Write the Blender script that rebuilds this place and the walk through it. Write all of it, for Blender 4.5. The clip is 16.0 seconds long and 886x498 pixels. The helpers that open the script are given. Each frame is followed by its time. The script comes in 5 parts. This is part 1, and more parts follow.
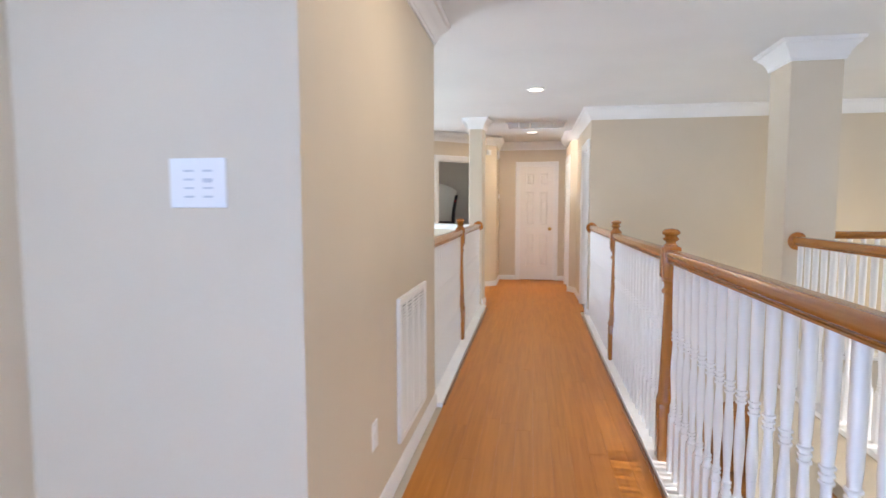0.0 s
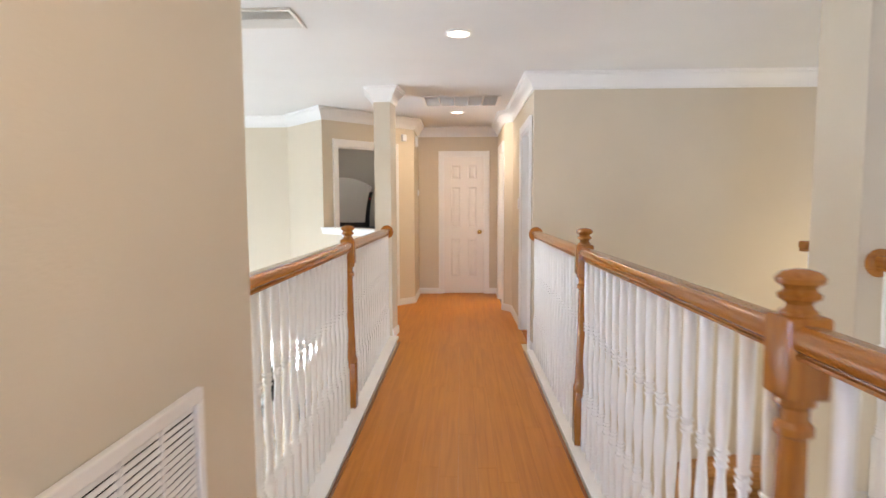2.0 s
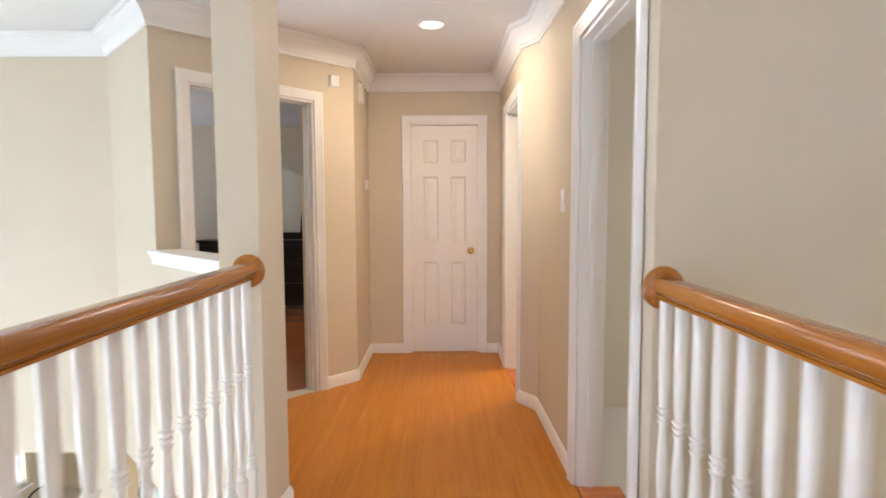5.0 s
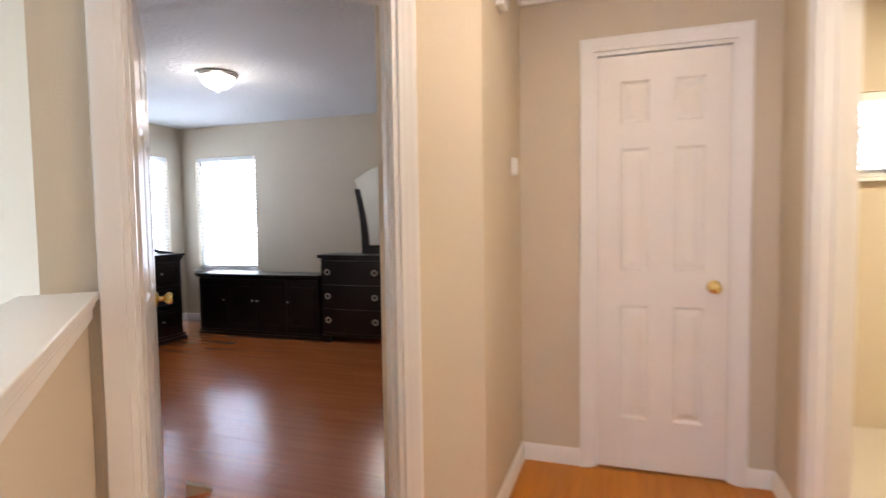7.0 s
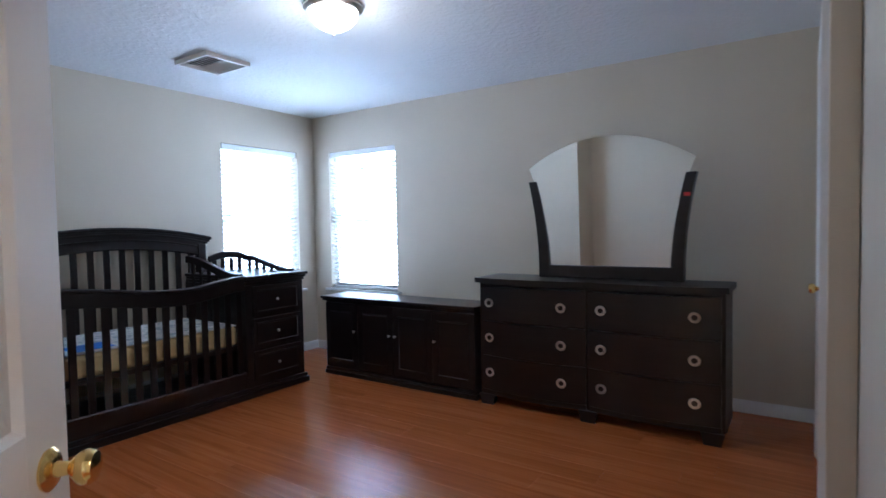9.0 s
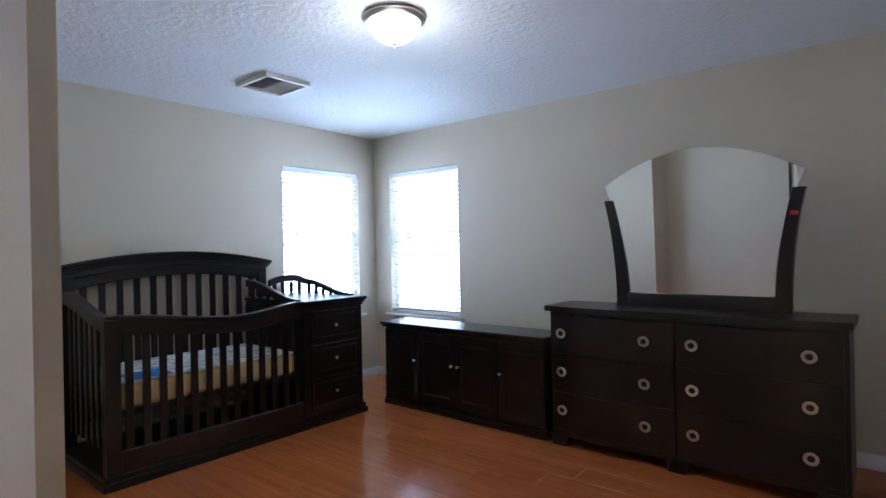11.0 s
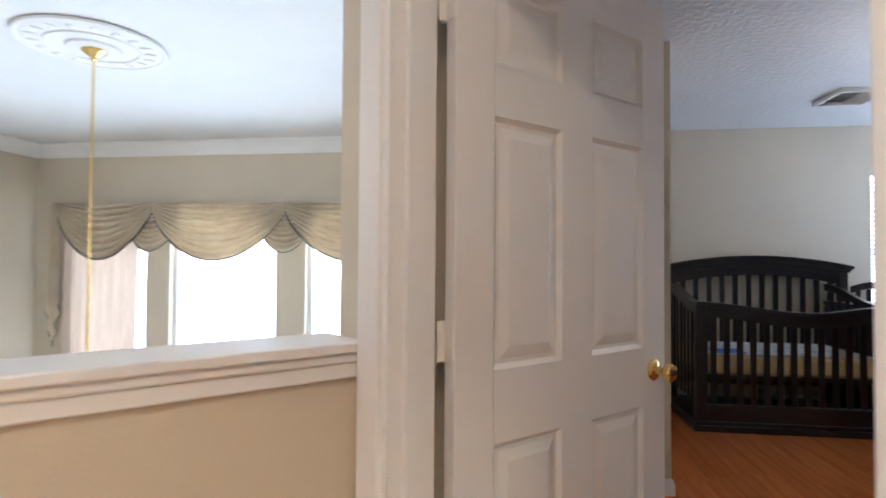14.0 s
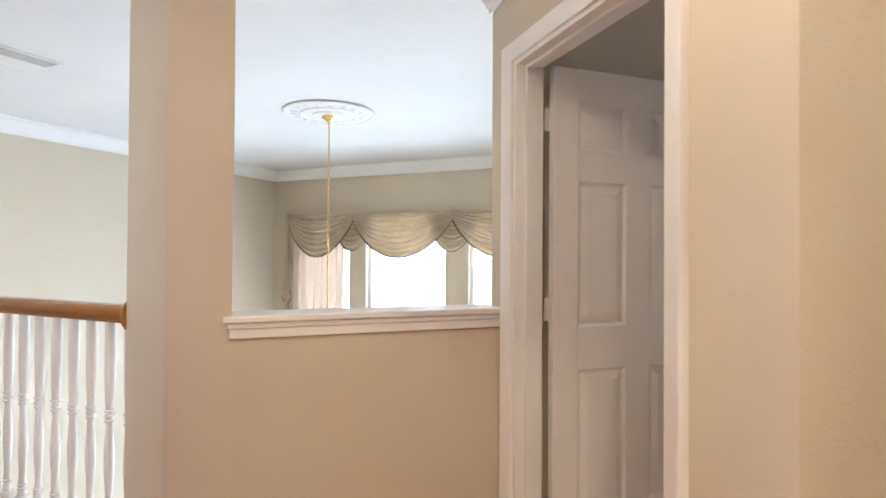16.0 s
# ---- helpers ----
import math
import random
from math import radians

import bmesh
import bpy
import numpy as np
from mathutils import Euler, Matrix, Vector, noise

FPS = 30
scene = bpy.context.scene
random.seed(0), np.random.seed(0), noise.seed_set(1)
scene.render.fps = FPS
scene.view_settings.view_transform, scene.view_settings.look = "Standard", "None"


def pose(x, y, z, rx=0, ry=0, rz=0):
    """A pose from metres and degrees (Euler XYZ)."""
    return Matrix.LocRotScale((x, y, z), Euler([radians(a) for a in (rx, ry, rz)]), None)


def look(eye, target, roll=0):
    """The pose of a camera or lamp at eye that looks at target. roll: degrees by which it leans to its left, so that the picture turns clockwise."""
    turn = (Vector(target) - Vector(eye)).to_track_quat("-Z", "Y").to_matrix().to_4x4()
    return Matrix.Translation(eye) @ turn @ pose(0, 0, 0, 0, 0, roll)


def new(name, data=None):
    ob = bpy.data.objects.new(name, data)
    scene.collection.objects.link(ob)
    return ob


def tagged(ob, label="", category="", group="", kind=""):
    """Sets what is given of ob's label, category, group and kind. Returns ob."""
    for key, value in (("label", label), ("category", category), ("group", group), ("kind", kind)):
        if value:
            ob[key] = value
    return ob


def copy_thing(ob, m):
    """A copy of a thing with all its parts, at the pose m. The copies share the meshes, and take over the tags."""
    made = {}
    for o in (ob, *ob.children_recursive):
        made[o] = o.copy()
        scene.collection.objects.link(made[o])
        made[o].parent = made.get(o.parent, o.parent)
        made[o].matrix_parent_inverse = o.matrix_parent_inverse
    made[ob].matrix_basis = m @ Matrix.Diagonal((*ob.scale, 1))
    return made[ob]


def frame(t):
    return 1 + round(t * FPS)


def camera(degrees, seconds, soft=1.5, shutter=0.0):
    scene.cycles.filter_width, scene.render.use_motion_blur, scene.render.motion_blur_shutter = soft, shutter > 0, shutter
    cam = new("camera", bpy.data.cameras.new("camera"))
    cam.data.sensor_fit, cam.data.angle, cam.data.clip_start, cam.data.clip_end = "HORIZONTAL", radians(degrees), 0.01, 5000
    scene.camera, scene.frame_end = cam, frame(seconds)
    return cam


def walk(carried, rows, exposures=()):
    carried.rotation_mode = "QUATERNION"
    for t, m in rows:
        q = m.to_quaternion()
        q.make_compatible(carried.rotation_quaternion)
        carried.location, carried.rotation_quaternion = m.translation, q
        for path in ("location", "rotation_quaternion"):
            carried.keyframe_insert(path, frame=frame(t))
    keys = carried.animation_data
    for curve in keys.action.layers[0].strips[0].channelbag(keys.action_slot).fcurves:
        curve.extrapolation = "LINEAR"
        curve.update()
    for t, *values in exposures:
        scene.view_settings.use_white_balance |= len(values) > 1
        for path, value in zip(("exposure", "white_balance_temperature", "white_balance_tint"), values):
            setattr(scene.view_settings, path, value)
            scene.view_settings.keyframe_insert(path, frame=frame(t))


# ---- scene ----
cam = camera(78.54, 16.0, shutter=0.5)
PATH = [
    (0, (0.002, 0.068, 1.302), (-0.322, 2.036, 1.150), -0.07),
    (0.5, (0.029, 0.460, 1.308), (-0.182, 2.443, 1.156), 0.0),
    (1, (0.060, 0.874, 1.315), (-0.057, 2.865, 1.159), -0.02),
    (1.5, (0.052, 1.341, 1.319), (-0.037, 3.333, 1.161), -0.1),
    (2, (0.035, 1.855, 1.321), (-0.032, 3.847, 1.160), -0.21),
    (2.5, (0.036, 2.391, 1.326), (-0.006, 4.384, 1.164), -0.14),
    (3, (0.027, 2.936, 1.330), (0.007, 4.929, 1.169), -0.11),
    (3.5, (0.019, 3.470, 1.326), (0.025, 5.463, 1.168), -0.34),
    (4, (-0.001, 3.959, 1.321), (0.010, 5.953, 1.166), -0.43),
    (4.2, (0.006, 4.192, 1.326), (0.023, 6.185, 1.163), -0.23),
    (6.3, (0.073, 6.468, 1.233), (-0.078, 8.460, 1.120), -0.58),
    (6.5, (0.047, 6.678, 1.261), (-0.236, 8.655, 1.142), -0.79),
    (7, (-0.091, 7.151, 1.257), (-0.725, 9.044, 1.147), -0.82),
    (7.5, (-0.295, 7.608, 1.255), (-1.109, 9.432, 1.155), -0.74),
    (8, (-0.580, 8.015, 1.257), (-1.574, 9.748, 1.164), -0.72),
    (8.5, (-0.850, 8.348, 1.266), (-1.896, 10.050, 1.178), -0.77),
    (9, (-1.114, 8.672, 1.273), (-2.228, 10.332, 1.193), -1.06),
    (11.3, (-1.293, 8.865, 1.292), (-2.596, 10.382, 1.302), -0.9),
    (11.5, (-1.247, 8.825, 1.284), (-2.557, 10.337, 1.300), -0.68),
    (12, (-1.113, 8.708, 1.293), (-2.459, 10.187, 1.316), -0.44),
    (12.5, (-0.923, 8.592, 1.296), (-2.449, 9.886, 1.321), -0.44),
    (13, (-0.771, 8.571, 1.277), (-2.577, 9.430, 1.323), -0.63),
    (13.5, (-0.612, 8.573, 1.259), (-2.608, 8.676, 1.320), -0.32),
    (14, (-0.346, 8.591, 1.242), (-2.328, 8.323, 1.289), 0.41),
    (14.5, (-0.064, 8.651, 1.228), (-2.004, 8.166, 1.273), 0.76),
    (15, (0.230, 8.715, 1.247), (-1.607, 7.924, 1.281), 0.78),
    (15.5, (0.449, 8.850, 1.256), (-1.372, 8.023, 1.279), 0.55),
    (16, (0.610, 8.946, 1.282), (-1.211, 8.120, 1.303), 0.4),
]
EXPOSURES = [(0.0, 0.88, 6100, 13), (1.2, 0.86, 6900, 15), (2.5, 0.9, 6450, 14), (4.0, 0.9, 6400, 13), (6.5, 0.92, 6400, 17), (7.5, 0.90, 5950, 15), (9.0, 0.95, 5100, 11), (12.0, 0.86, 5400, 12), (13.5, 0.86, 5600, 13), (15.0, 0.90, 5900, 14), (16.0, 0.86, 6000, 14)]
walk(cam, [(t, look(eye, target, roll)) for t, eye, target, roll in PATH], EXPOSURES)


# ---- light ----
def world_light():
    w = bpy.data.worlds.new("sky")
    scene.world = w
    w.use_nodes = True
    nt = w.node_tree
    sky = nt.nodes.new("ShaderNodeTexSky")
    sky.sky_type = "NISHITA"
    sky.sun_disc = False
    sky.sun_elevation, sky.sun_rotation = radians(17.9), radians(94)
    nt.links.new(sky.outputs[0], nt.nodes["Background"].inputs[0])
    nt.nodes["Background"].inputs[1].default_value = 0.06


def area_lamp(name, eye, target, sx, sy, watts, colour):
    d = bpy.data.lights.new(name, "AREA")
    d.shape, d.size, d.size_y, d.energy, d.color = "RECTANGLE", sx, sy, watts / 2, colour
    ob = new(name, d)
    ob.matrix_world = look(eye, target)
    return ob


def disc_lamp(name, x, y, z, r, watts, colour):
    d = bpy.data.lights.new(name, "AREA")
    d.shape, d.size, d.energy, d.color = "DISK", 2 * r, watts / 2, colour
    ob = new(name, d)
    ob.matrix_world = look((x, y, z), (x, y + 0.001, z - 1))
    return ob


world_light()
DAY = (0.76, 0.88, 1.0)
BLUE_DAY = (0.60, 0.78, 1.0)
WARM = (1.0, 0.80, 0.56)
sun = new("sun", bpy.data.lights.new("sun", "SUN"))
sun.data.energy, sun.data.angle, sun.data.color = 5.0, radians(0.6), (1.0, 0.95, 0.87)
sun.matrix_world = look((10.0, 0.9, 3.10), (0.4, 1.5, 0))

# ---- materials ----
def principled(name, colour, rough=0.5, metal=0.0, spec=0.5):
    m = bpy.data.materials.new(name)
    m.use_nodes = True
    b = m.node_tree.nodes["Principled BSDF"]
    b.inputs["Base Color"].default_value = (*colour, 1)
    b.inputs["Roughness"].default_value = rough
    b.inputs["Metallic"].default_value = metal
    b.inputs["Specular IOR Level"].default_value = spec
    return m


def node(m, kind, **sets):
    n = m.node_tree.nodes.new(kind)
    for key, value in sets.items():
        n.inputs[key].default_value = value
    return n


def wire(m, a, out, b, into):
    m.node_tree.links.new(a.outputs[out], b.inputs[into])


def bsdf(m):
    return m.node_tree.nodes["Principled BSDF"]


def coords(m, scale=(1, 1, 1), space="Object"):
    tc = node(m, "ShaderNodeTexCoord")
    mp = node(m, "ShaderNodeMapping")
    mp.inputs["Scale"].default_value = scale
    wire(m, tc, space, mp, "Vector")
    return mp


def mix_noise(m, c1, c2, scale, detail=4.0, stretch=(1, 1, 1), lo=0.35, hi=0.65):
    """Base colour that drifts between two tones."""
    mp = coords(m, stretch)
    n = node(m, "ShaderNodeTexNoise", Scale=scale, Detail=detail)
    wire(m, mp, "Vector", n, "Vector")
    r = node(m, "ShaderNodeValToRGB")
    r.color_ramp.elements[0].position, r.color_ramp.elements[1].position = lo, hi
    r.color_ramp.elements[0].color, r.color_ramp.elements[1].color = (*c1, 1), (*c2, 1)
    wire(m, n, "Fac", r, "Fac")
    wire(m, r, "Color", bsdf(m), "Base Color")
    return mp, n, r


def relief(m, scale, strength, distance=0.002, detail=3.0, stretch=(1, 1, 1), smooth=False):
    mp = coords(m, stretch)
    n = node(m, "ShaderNodeTexNoise", Scale=scale, Detail=detail)
    wire(m, mp, "Vector", n, "Vector")
    src, out = n, "Fac"
    if smooth:
        r = node(m, "ShaderNodeValToRGB")
        r.color_ramp.elements[0].position, r.color_ramp.elements[1].position = 0.45, 0.58
        wire(m, n, "Fac", r, "Fac")
        src, out = r, "Color"
    b = node(m, "ShaderNodeBump", Strength=strength, Distance=distance)
    wire(m, src, out, b, "Height")
    wire(m, b, "Normal", bsdf(m), "Normal")


def paint(name, c, rough, bump_scale, bump, dist=0.002, smooth=False):
    m = principled(name, c, rough, spec=0.35)
    d = tuple(v * 0.955 for v in c)
    mix_noise(m, d, c, 1.3)
    relief(m, bump_scale, bump, dist, smooth=smooth)
    return m


def wood(name, dark, mid, light, rough, axis, grain=1.0, coat=0.0, by_piece=True, spread=0.12):
    """Wood with grain along one axis; each piece has its own tone."""
    m = principled(name, mid, rough)
    st = [22.0 * grain, 22.0 * grain, 22.0 * grain]
    st[axis] = 0.9 * grain
    mp = coords(m, tuple(st))
    if by_piece:
        info = node(m, "ShaderNodeObjectInfo")
        sh = node(m, "ShaderNodeVectorMath")
        sh.operation = "ADD"
        mul = node(m, "ShaderNodeMath")
        mul.operation = "MULTIPLY"
        mul.inputs[1].default_value = 37.0
        wire(m, info, "Random", mul, 0)
        wire(m, mp, "Vector", sh, 0)
        wire(m, mul, "Value", sh, 1)
        vec, vout = sh, "Vector"
    else:
        vec, vout = mp, "Vector"
    n = node(m, "ShaderNodeTexNoise", Scale=1.0, Detail=6.0, Distortion=0.6)
    wire(m, vec, vout, n, "Vector")
    r = node(m, "ShaderNodeValToRGB")
    e = r.color_ramp.elements
    e[0].position, e[0].color = 0.28, (*dark, 1)
    e[1].position, e[1].color = 0.74, (*light, 1)
    k = e.new(0.5)
    k.color = (*mid, 1)
    wire(m, n, "Fac", r, "Fac")
    hs = node(m, "ShaderNodeHueSaturation")
    wire(m, r, "Color", hs, "Color")
    if by_piece:
        mr = node(m, "ShaderNodeMapRange")
        mr.inputs["To Min"].default_value, mr.inputs["To Max"].default_value = 1 - spread, 1 + spread
        wire(m, info, "Random", mr, "Value")
        wire(m, mr, "Result", hs, "Value")
    wire(m, hs, "Color", bsdf(m), "Base Color")
    bmp = node(m, "ShaderNodeBump", Strength=0.12, Distance=0.001)
    wire(m, n, "Fac", bmp, "Height")
    wire(m, bmp, "Normal", bsdf(m), "Normal")
    bsdf(m).inputs["Coat Weight"].default_value = coat
    bsdf(m).inputs["Coat Roughness"].default_value = 0.2
    return m


def glow(name, colour, strength):
    m = principled(name, colour, 0.4)
    bsdf(m).inputs["Emission Color"].default_value = (*colour, 1)
    bsdf(m).inputs["Emission Strength"].default_value = strength
    return m


M_WALL = paint("wall_paint", (0.655, 0.572, 0.445), 0.62, 120, 0.42, 0.002)
M_CEIL = paint("ceiling_paint", (0.78, 0.775, 0.76), 0.75, 90, 0.12, 0.0015)
M_BCEIL = paint("knockdown_ceiling", (0.80, 0.80, 0.79), 0.75, 26, 0.45, 0.004, smooth=True)
M_TRIM = paint("trim_paint", (0.86, 0.85, 0.83), 0.28, 40, 0.03)
M_DOOR = paint("door_paint", (0.84, 0.81, 0.77), 0.32, 60, 0.04)
M_FLOOR = wood("laminate", (0.43, 0.143, 0.014), (0.50, 0.178, 0.019), (0.56, 0.21, 0.027), 0.40, 1, 1.8, 0.0, spread=0.018)
bsdf(M_FLOOR).inputs["Specular IOR Level"].default_value = 0.32
M_BFLOOR = wood("bedroom_laminate", (0.40, 0.108, 0.026), (0.51, 0.145, 0.036), (0.59, 0.185, 0.052), 0.21, 0, 1.4, 0.4, spread=0.06)
M_OAK = wood("oak", (0.28, 0.094, 0.012), (0.39, 0.143, 0.019), (0.45, 0.182, 0.030), 0.22, 1, 2.0, 0.4)
M_OAKV = wood("oak_upright", (0.28, 0.094, 0.012), (0.39, 0.143, 0.019), (0.45, 0.182, 0.030), 0.22, 2, 2.0, 0.4)
M_DARK = wood("espresso_wood", (0.0055, 0.0034, 0.0038), (0.0075, 0.0042, 0.0045), (0.013, 0.0068, 0.0062), 0.30, 0, 1.2, 0.15)
M_CARPET = paint("lower_floor_tile", (0.62, 0.56, 0.48), 0.45, 20, 0.05)
M_BRASS = principled("brass", (0.83, 0.60, 0.22), 0.16, 1.0)
M_NICKEL = principled("brushed_nickel", (0.62, 0.59, 0.54), 0.3, 1.0)
M_MIRROR = principled("mirror_glass", (0.9, 0.93, 0.93), 0.015, 1.0)
M_PLASTIC = principled("white_plastic", (0.83, 0.83, 0.82), 0.35)
# near-black colour that stands for the shade inside air ducts
M_DUCTSHADE = principled("duct_shade", (0.02, 0.018, 0.016), 0.8)
M_GRILLE = paint("grille_paint", (0.82, 0.80, 0.76), 0.4, 60, 0.03)


# ---- mesh helpers ----
def mesh_of(name, bm, mat, smooth=False):
    me = bpy.data.meshes.new(name)
    bmesh.ops.recalc_face_normals(bm, faces=bm.faces[:])
    bm.to_mesh(me)
    bm.free()
    for m in (mat if isinstance(mat, (list, tuple)) else [mat]):
        me.materials.append(m)
    if smooth:
        me.polygons.foreach_set("use_smooth", [True] * len(me.polygons))
        me.set_sharp_from_angle(angle=radians(38))
    return me


def part(name, bm, material, parent=None, label="", smooth=False):
    ob = new(name, mesh_of(name, bm, material, smooth))
    if parent is not None:
        ob.parent = parent
    if label:
        tagged(ob, label)
    return ob


def empty(name, m, label, category, group="", kind=""):
    ob = new(name)
    ob.matrix_world = m
    ob.empty_display_size = 0.1
    return tagged(ob, label, category, group, kind)


def box(bm, x0, y0, z0, x1, y1, z1, bevel=0.0, m=None):
    vs = [bm.verts.new(p) for p in ((x0, y0, z0), (x1, y0, z0), (x1, y1, z0), (x0, y1, z0), (x0, y0, z1), (x1, y0, z1), (x1, y1, z1), (x0, y1, z1))]
    fs = [bm.faces.new([vs[i] for i in q]) for q in ((0, 3, 2, 1), (4, 5, 6, 7), (0, 1, 5, 4), (1, 2, 6, 5), (2, 3, 7, 6), (3, 0, 4, 7))]
    if bevel:
        es = list({e for f in fs for e in f.edges})
        r = bmesh.ops.bevel(bm, geom=es, offset=bevel, segments=2, profile=0.5, affect="EDGES")
        vs = list({v for f in r["faces"] for v in f.verts} | {v for v in vs if v.is_valid})
    if m is not None:
        bmesh.ops.transform(bm, matrix=m, verts=[v for v in vs if v.is_valid])
    return bm


def one_box(x0, y0, z0, x1, y1, z1, bevel=0.0, m=None):
    return box(bmesh.new(), x0, y0, z0, x1, y1, z1, bevel, m)


def prism(bm, pts, z0, z1):
    lo = [bm.verts.new((x, y, z0)) for x, y in pts]
    hi = [bm.verts.new((x, y, z1)) for x, y in pts]
    bm.faces.new(lo[::-1])
    bm.faces.new(hi)
    for i in range(len(pts)):
        j = (i + 1) % len(pts)
        bm.faces.new((lo[i], lo[j], hi[j], hi[i]))
    return bm


def lathe(bm, prof, seg=12, x=0.0, y=0.0, m=None):
    """Turned shape about z from (radius, height) pairs."""
    rings = []
    for r, z in prof:
        rings.append([bm.verts.new((x + r * math.cos(2 * math.pi * k / seg), y + r * math.sin(2 * math.pi * k / seg), z)) for k in range(seg)])
    for a, b in zip(rings, rings[1:]):
        for k in range(seg):
            bm.faces.new((a[k], a[(k + 1) % seg], b[(k + 1) % seg], b[k]))
    bm.faces.new(rings[0][::-1])
    bm.faces.new(rings[-1])
    if m is not None:
        bmesh.ops.transform(bm, matrix=m, verts=[v for r in rings for v in r])
    return bm


def sweep(bm, path, prof, closed=False):
    """Carry a profile of (out, z) along a plan polyline, mitred at the corners; out points to the left of the way."""
    n = len(path)
    rings = []
    for i in range(n):
        p = Vector(path[i])
        a = Vector(path[i - 1]) if (i > 0 or closed) else None
        b = Vector(path[(i + 1) % n]) if (i < n - 1 or closed) else None
        d1 = (p - a).normalized() if a is not None else (b - p).normalized()
        d2 = (b - p).normalized() if b is not None else d1
        n1, n2 = Vector((-d1.y, d1.x)), Vector((-d2.y, d2.x))
        mit = (n1 + n2).normalized()
        k = 1.0 / max(0.35, mit.dot(n1))
        rings.append([bm.verts.new((p.x + mit.x * k * o, p.y + mit.y * k * o, z)) for o, z in prof])
    pairs = list(zip(rings, rings[1:])) + ([(rings[-1], rings[0])] if closed else [])
    q = len(prof)
    for a, b in pairs:
        for k in range(q):
            bm.faces.new((a[k], b[k], b[(k + 1) % q], a[(k + 1) % q]))
    if not closed:
        bm.faces.new(rings[0])
        bm.faces.new(rings[-1][::-1])
    return bm


def tube(bm, pts, r, seg=8):
    """Round bar through 3D points."""
    rings = []
    up0 = Vector((0, 0, 1))
    for i, p in enumerate(pts):
        p = Vector(p)
        d = (Vector(pts[min(i + 1, len(pts) - 1)]) - Vector(pts[max(i - 1, 0)])).normalized()
        s = d.cross(up0 if abs(d.z) < 0.95 else Vector((0, 1, 0))).normalized()
        t = s.cross(d)
        rings.append([bm.verts.new(p + r * (math.cos(2 * math.pi * k / seg) * s + math.sin(2 * math.pi * k / seg) * t)) for k in range(seg)])
    for a, b in zip(rings, rings[1:]):
        for k in range(seg):
            bm.faces.new((a[k], a[(k + 1) % seg], b[(k + 1) % seg], b[k]))
    bm.faces.new(rings[0][::-1])
    bm.faces.new(rings[-1])
    return bm


def wall(name, a, b, thick, z0, z1, openings=(), mat=None, label="beige painted plaster wall"):
    """A wall from a to b whose body lies to the right of the way; openings are (s0, s1, low, high)."""
    a, b = Vector(a), Vector(b)
    d = b - a
    length = d.length
    ss = sorted({0.0, length, *[v for o in openings for v in o[:2]]})
    zs = sorted({z0, z1, *[min(max(v, z0), z1) for o in openings for v in o[2:]]})
    bm = bmesh.new()
    for s0, s1 in zip(ss, ss[1:]):
        runs, start = [], None
        for u0, u1 in zip(zs, zs[1:]):
            solid = not any(o[0] - 1e-6 <= s0 and s1 <= o[1] + 1e-6 and o[2] - 1e-6 <= u0 and u1 <= o[3] + 1e-6 for o in openings)
            if solid and start is None:
                start = u0
            if not solid and start is not None:
                runs.append((start, u0))
                start = None
        if start is not None:
            runs.append((start, z1))
        for u0, u1 in runs:
            box(bm, s0, -thick, u0, s1, 0, u1)
    ang = math.degrees(math.atan2(d.y, d.x))
    ob = part(name, bm, mat or M_WALL)
    ob.matrix_world = pose(a.x, a.y, 0, 0, 0, ang)
    return tagged(ob, label, "wall", kind="structure")


# ---- plan ----
CEIL, CROWN, LOW = 2.46, 2.318, -2.75
XL, XR = -0.62, 0.67            # sides of the bridge
K, D, J = (-1.58, 8.18), (-0.594, 9.135), (-2.18, 8.80)
U = (Vector(D) - Vector(K)).normalized()
NB = Vector((-U.y, U.x))       # into the bedroom
HEND, HR = 9.92, 0.57
XW = -5.505                      # outer wall on the west
YB0, YB1, XB = 8.92, 12.755, -0.95
LS = 3.50                       # south wall of the living room
RW = 6.68                       # wall east of the bridge

# outer and dividing walls
T = 0.12
tagged(part("wall_vent", one_box(-1.52, 1.47, LOW, XL, LS, CEIL), M_WALL), "beige painted wall block with an air grille", "wall", kind="structure")
wall("wall_landing", (-1.52, 1.47), (-1.52, -2.5), T, -0.3, CEIL)
wall("wall_start", (-1.52, -2.5), (0.67, -2.5), T, -0.3, CEIL, [(0.5, 1.9, 0.5, 2.1)])
wall("wall_foyer_south", (0.67, -2.5), (6.5, -2.5), T, LOW, CEIL)
wall("wall_foyer_east", (6.5, -2.5), (6.5, RW), T, LOW, CEIL, [(2.5, 5.9, -0.6, 2.06)])
wall("wall_foyer_north", (6.5, RW), (XR, RW), T, LOW, CEIL)
wall("wall_living_south", (XW, LS), (-1.52, LS), 0.15, LOW, CEIL)
LIVWIN = ((3.93, 4.79), (5.055, 6.215), (6.515, 7.67))
BW1 = (11.649, 12.531, 0.66, 2.075)
BW2 = (-5.277, -4.388, 0.66, 2.075)
west_open = [(YB1 - b, YB1 - a, -2.1, 1.78) for a, b in LIVWIN] + [(YB1 - BW1[1], YB1 - BW1[0], BW1[2], BW1[3])]
west_open += [(YB1 - 12.1, YB1 - 11.7, -2.35, -0.75), (YB1 - 10.75, YB1 - 9.95, LOW, -0.65)]
wall("wall_west", (XW, YB1), (XW, LS), 0.16, LOW, CEIL, west_open)
wall("wall_bedroom_north", (XB, YB1), (XW, YB1), 0.16, LOW, CEIL, [(XB - BW2[1], XB - BW2[0], BW2[2], BW2[3]), (1.6, 3.1, -2.15, -0.75)])
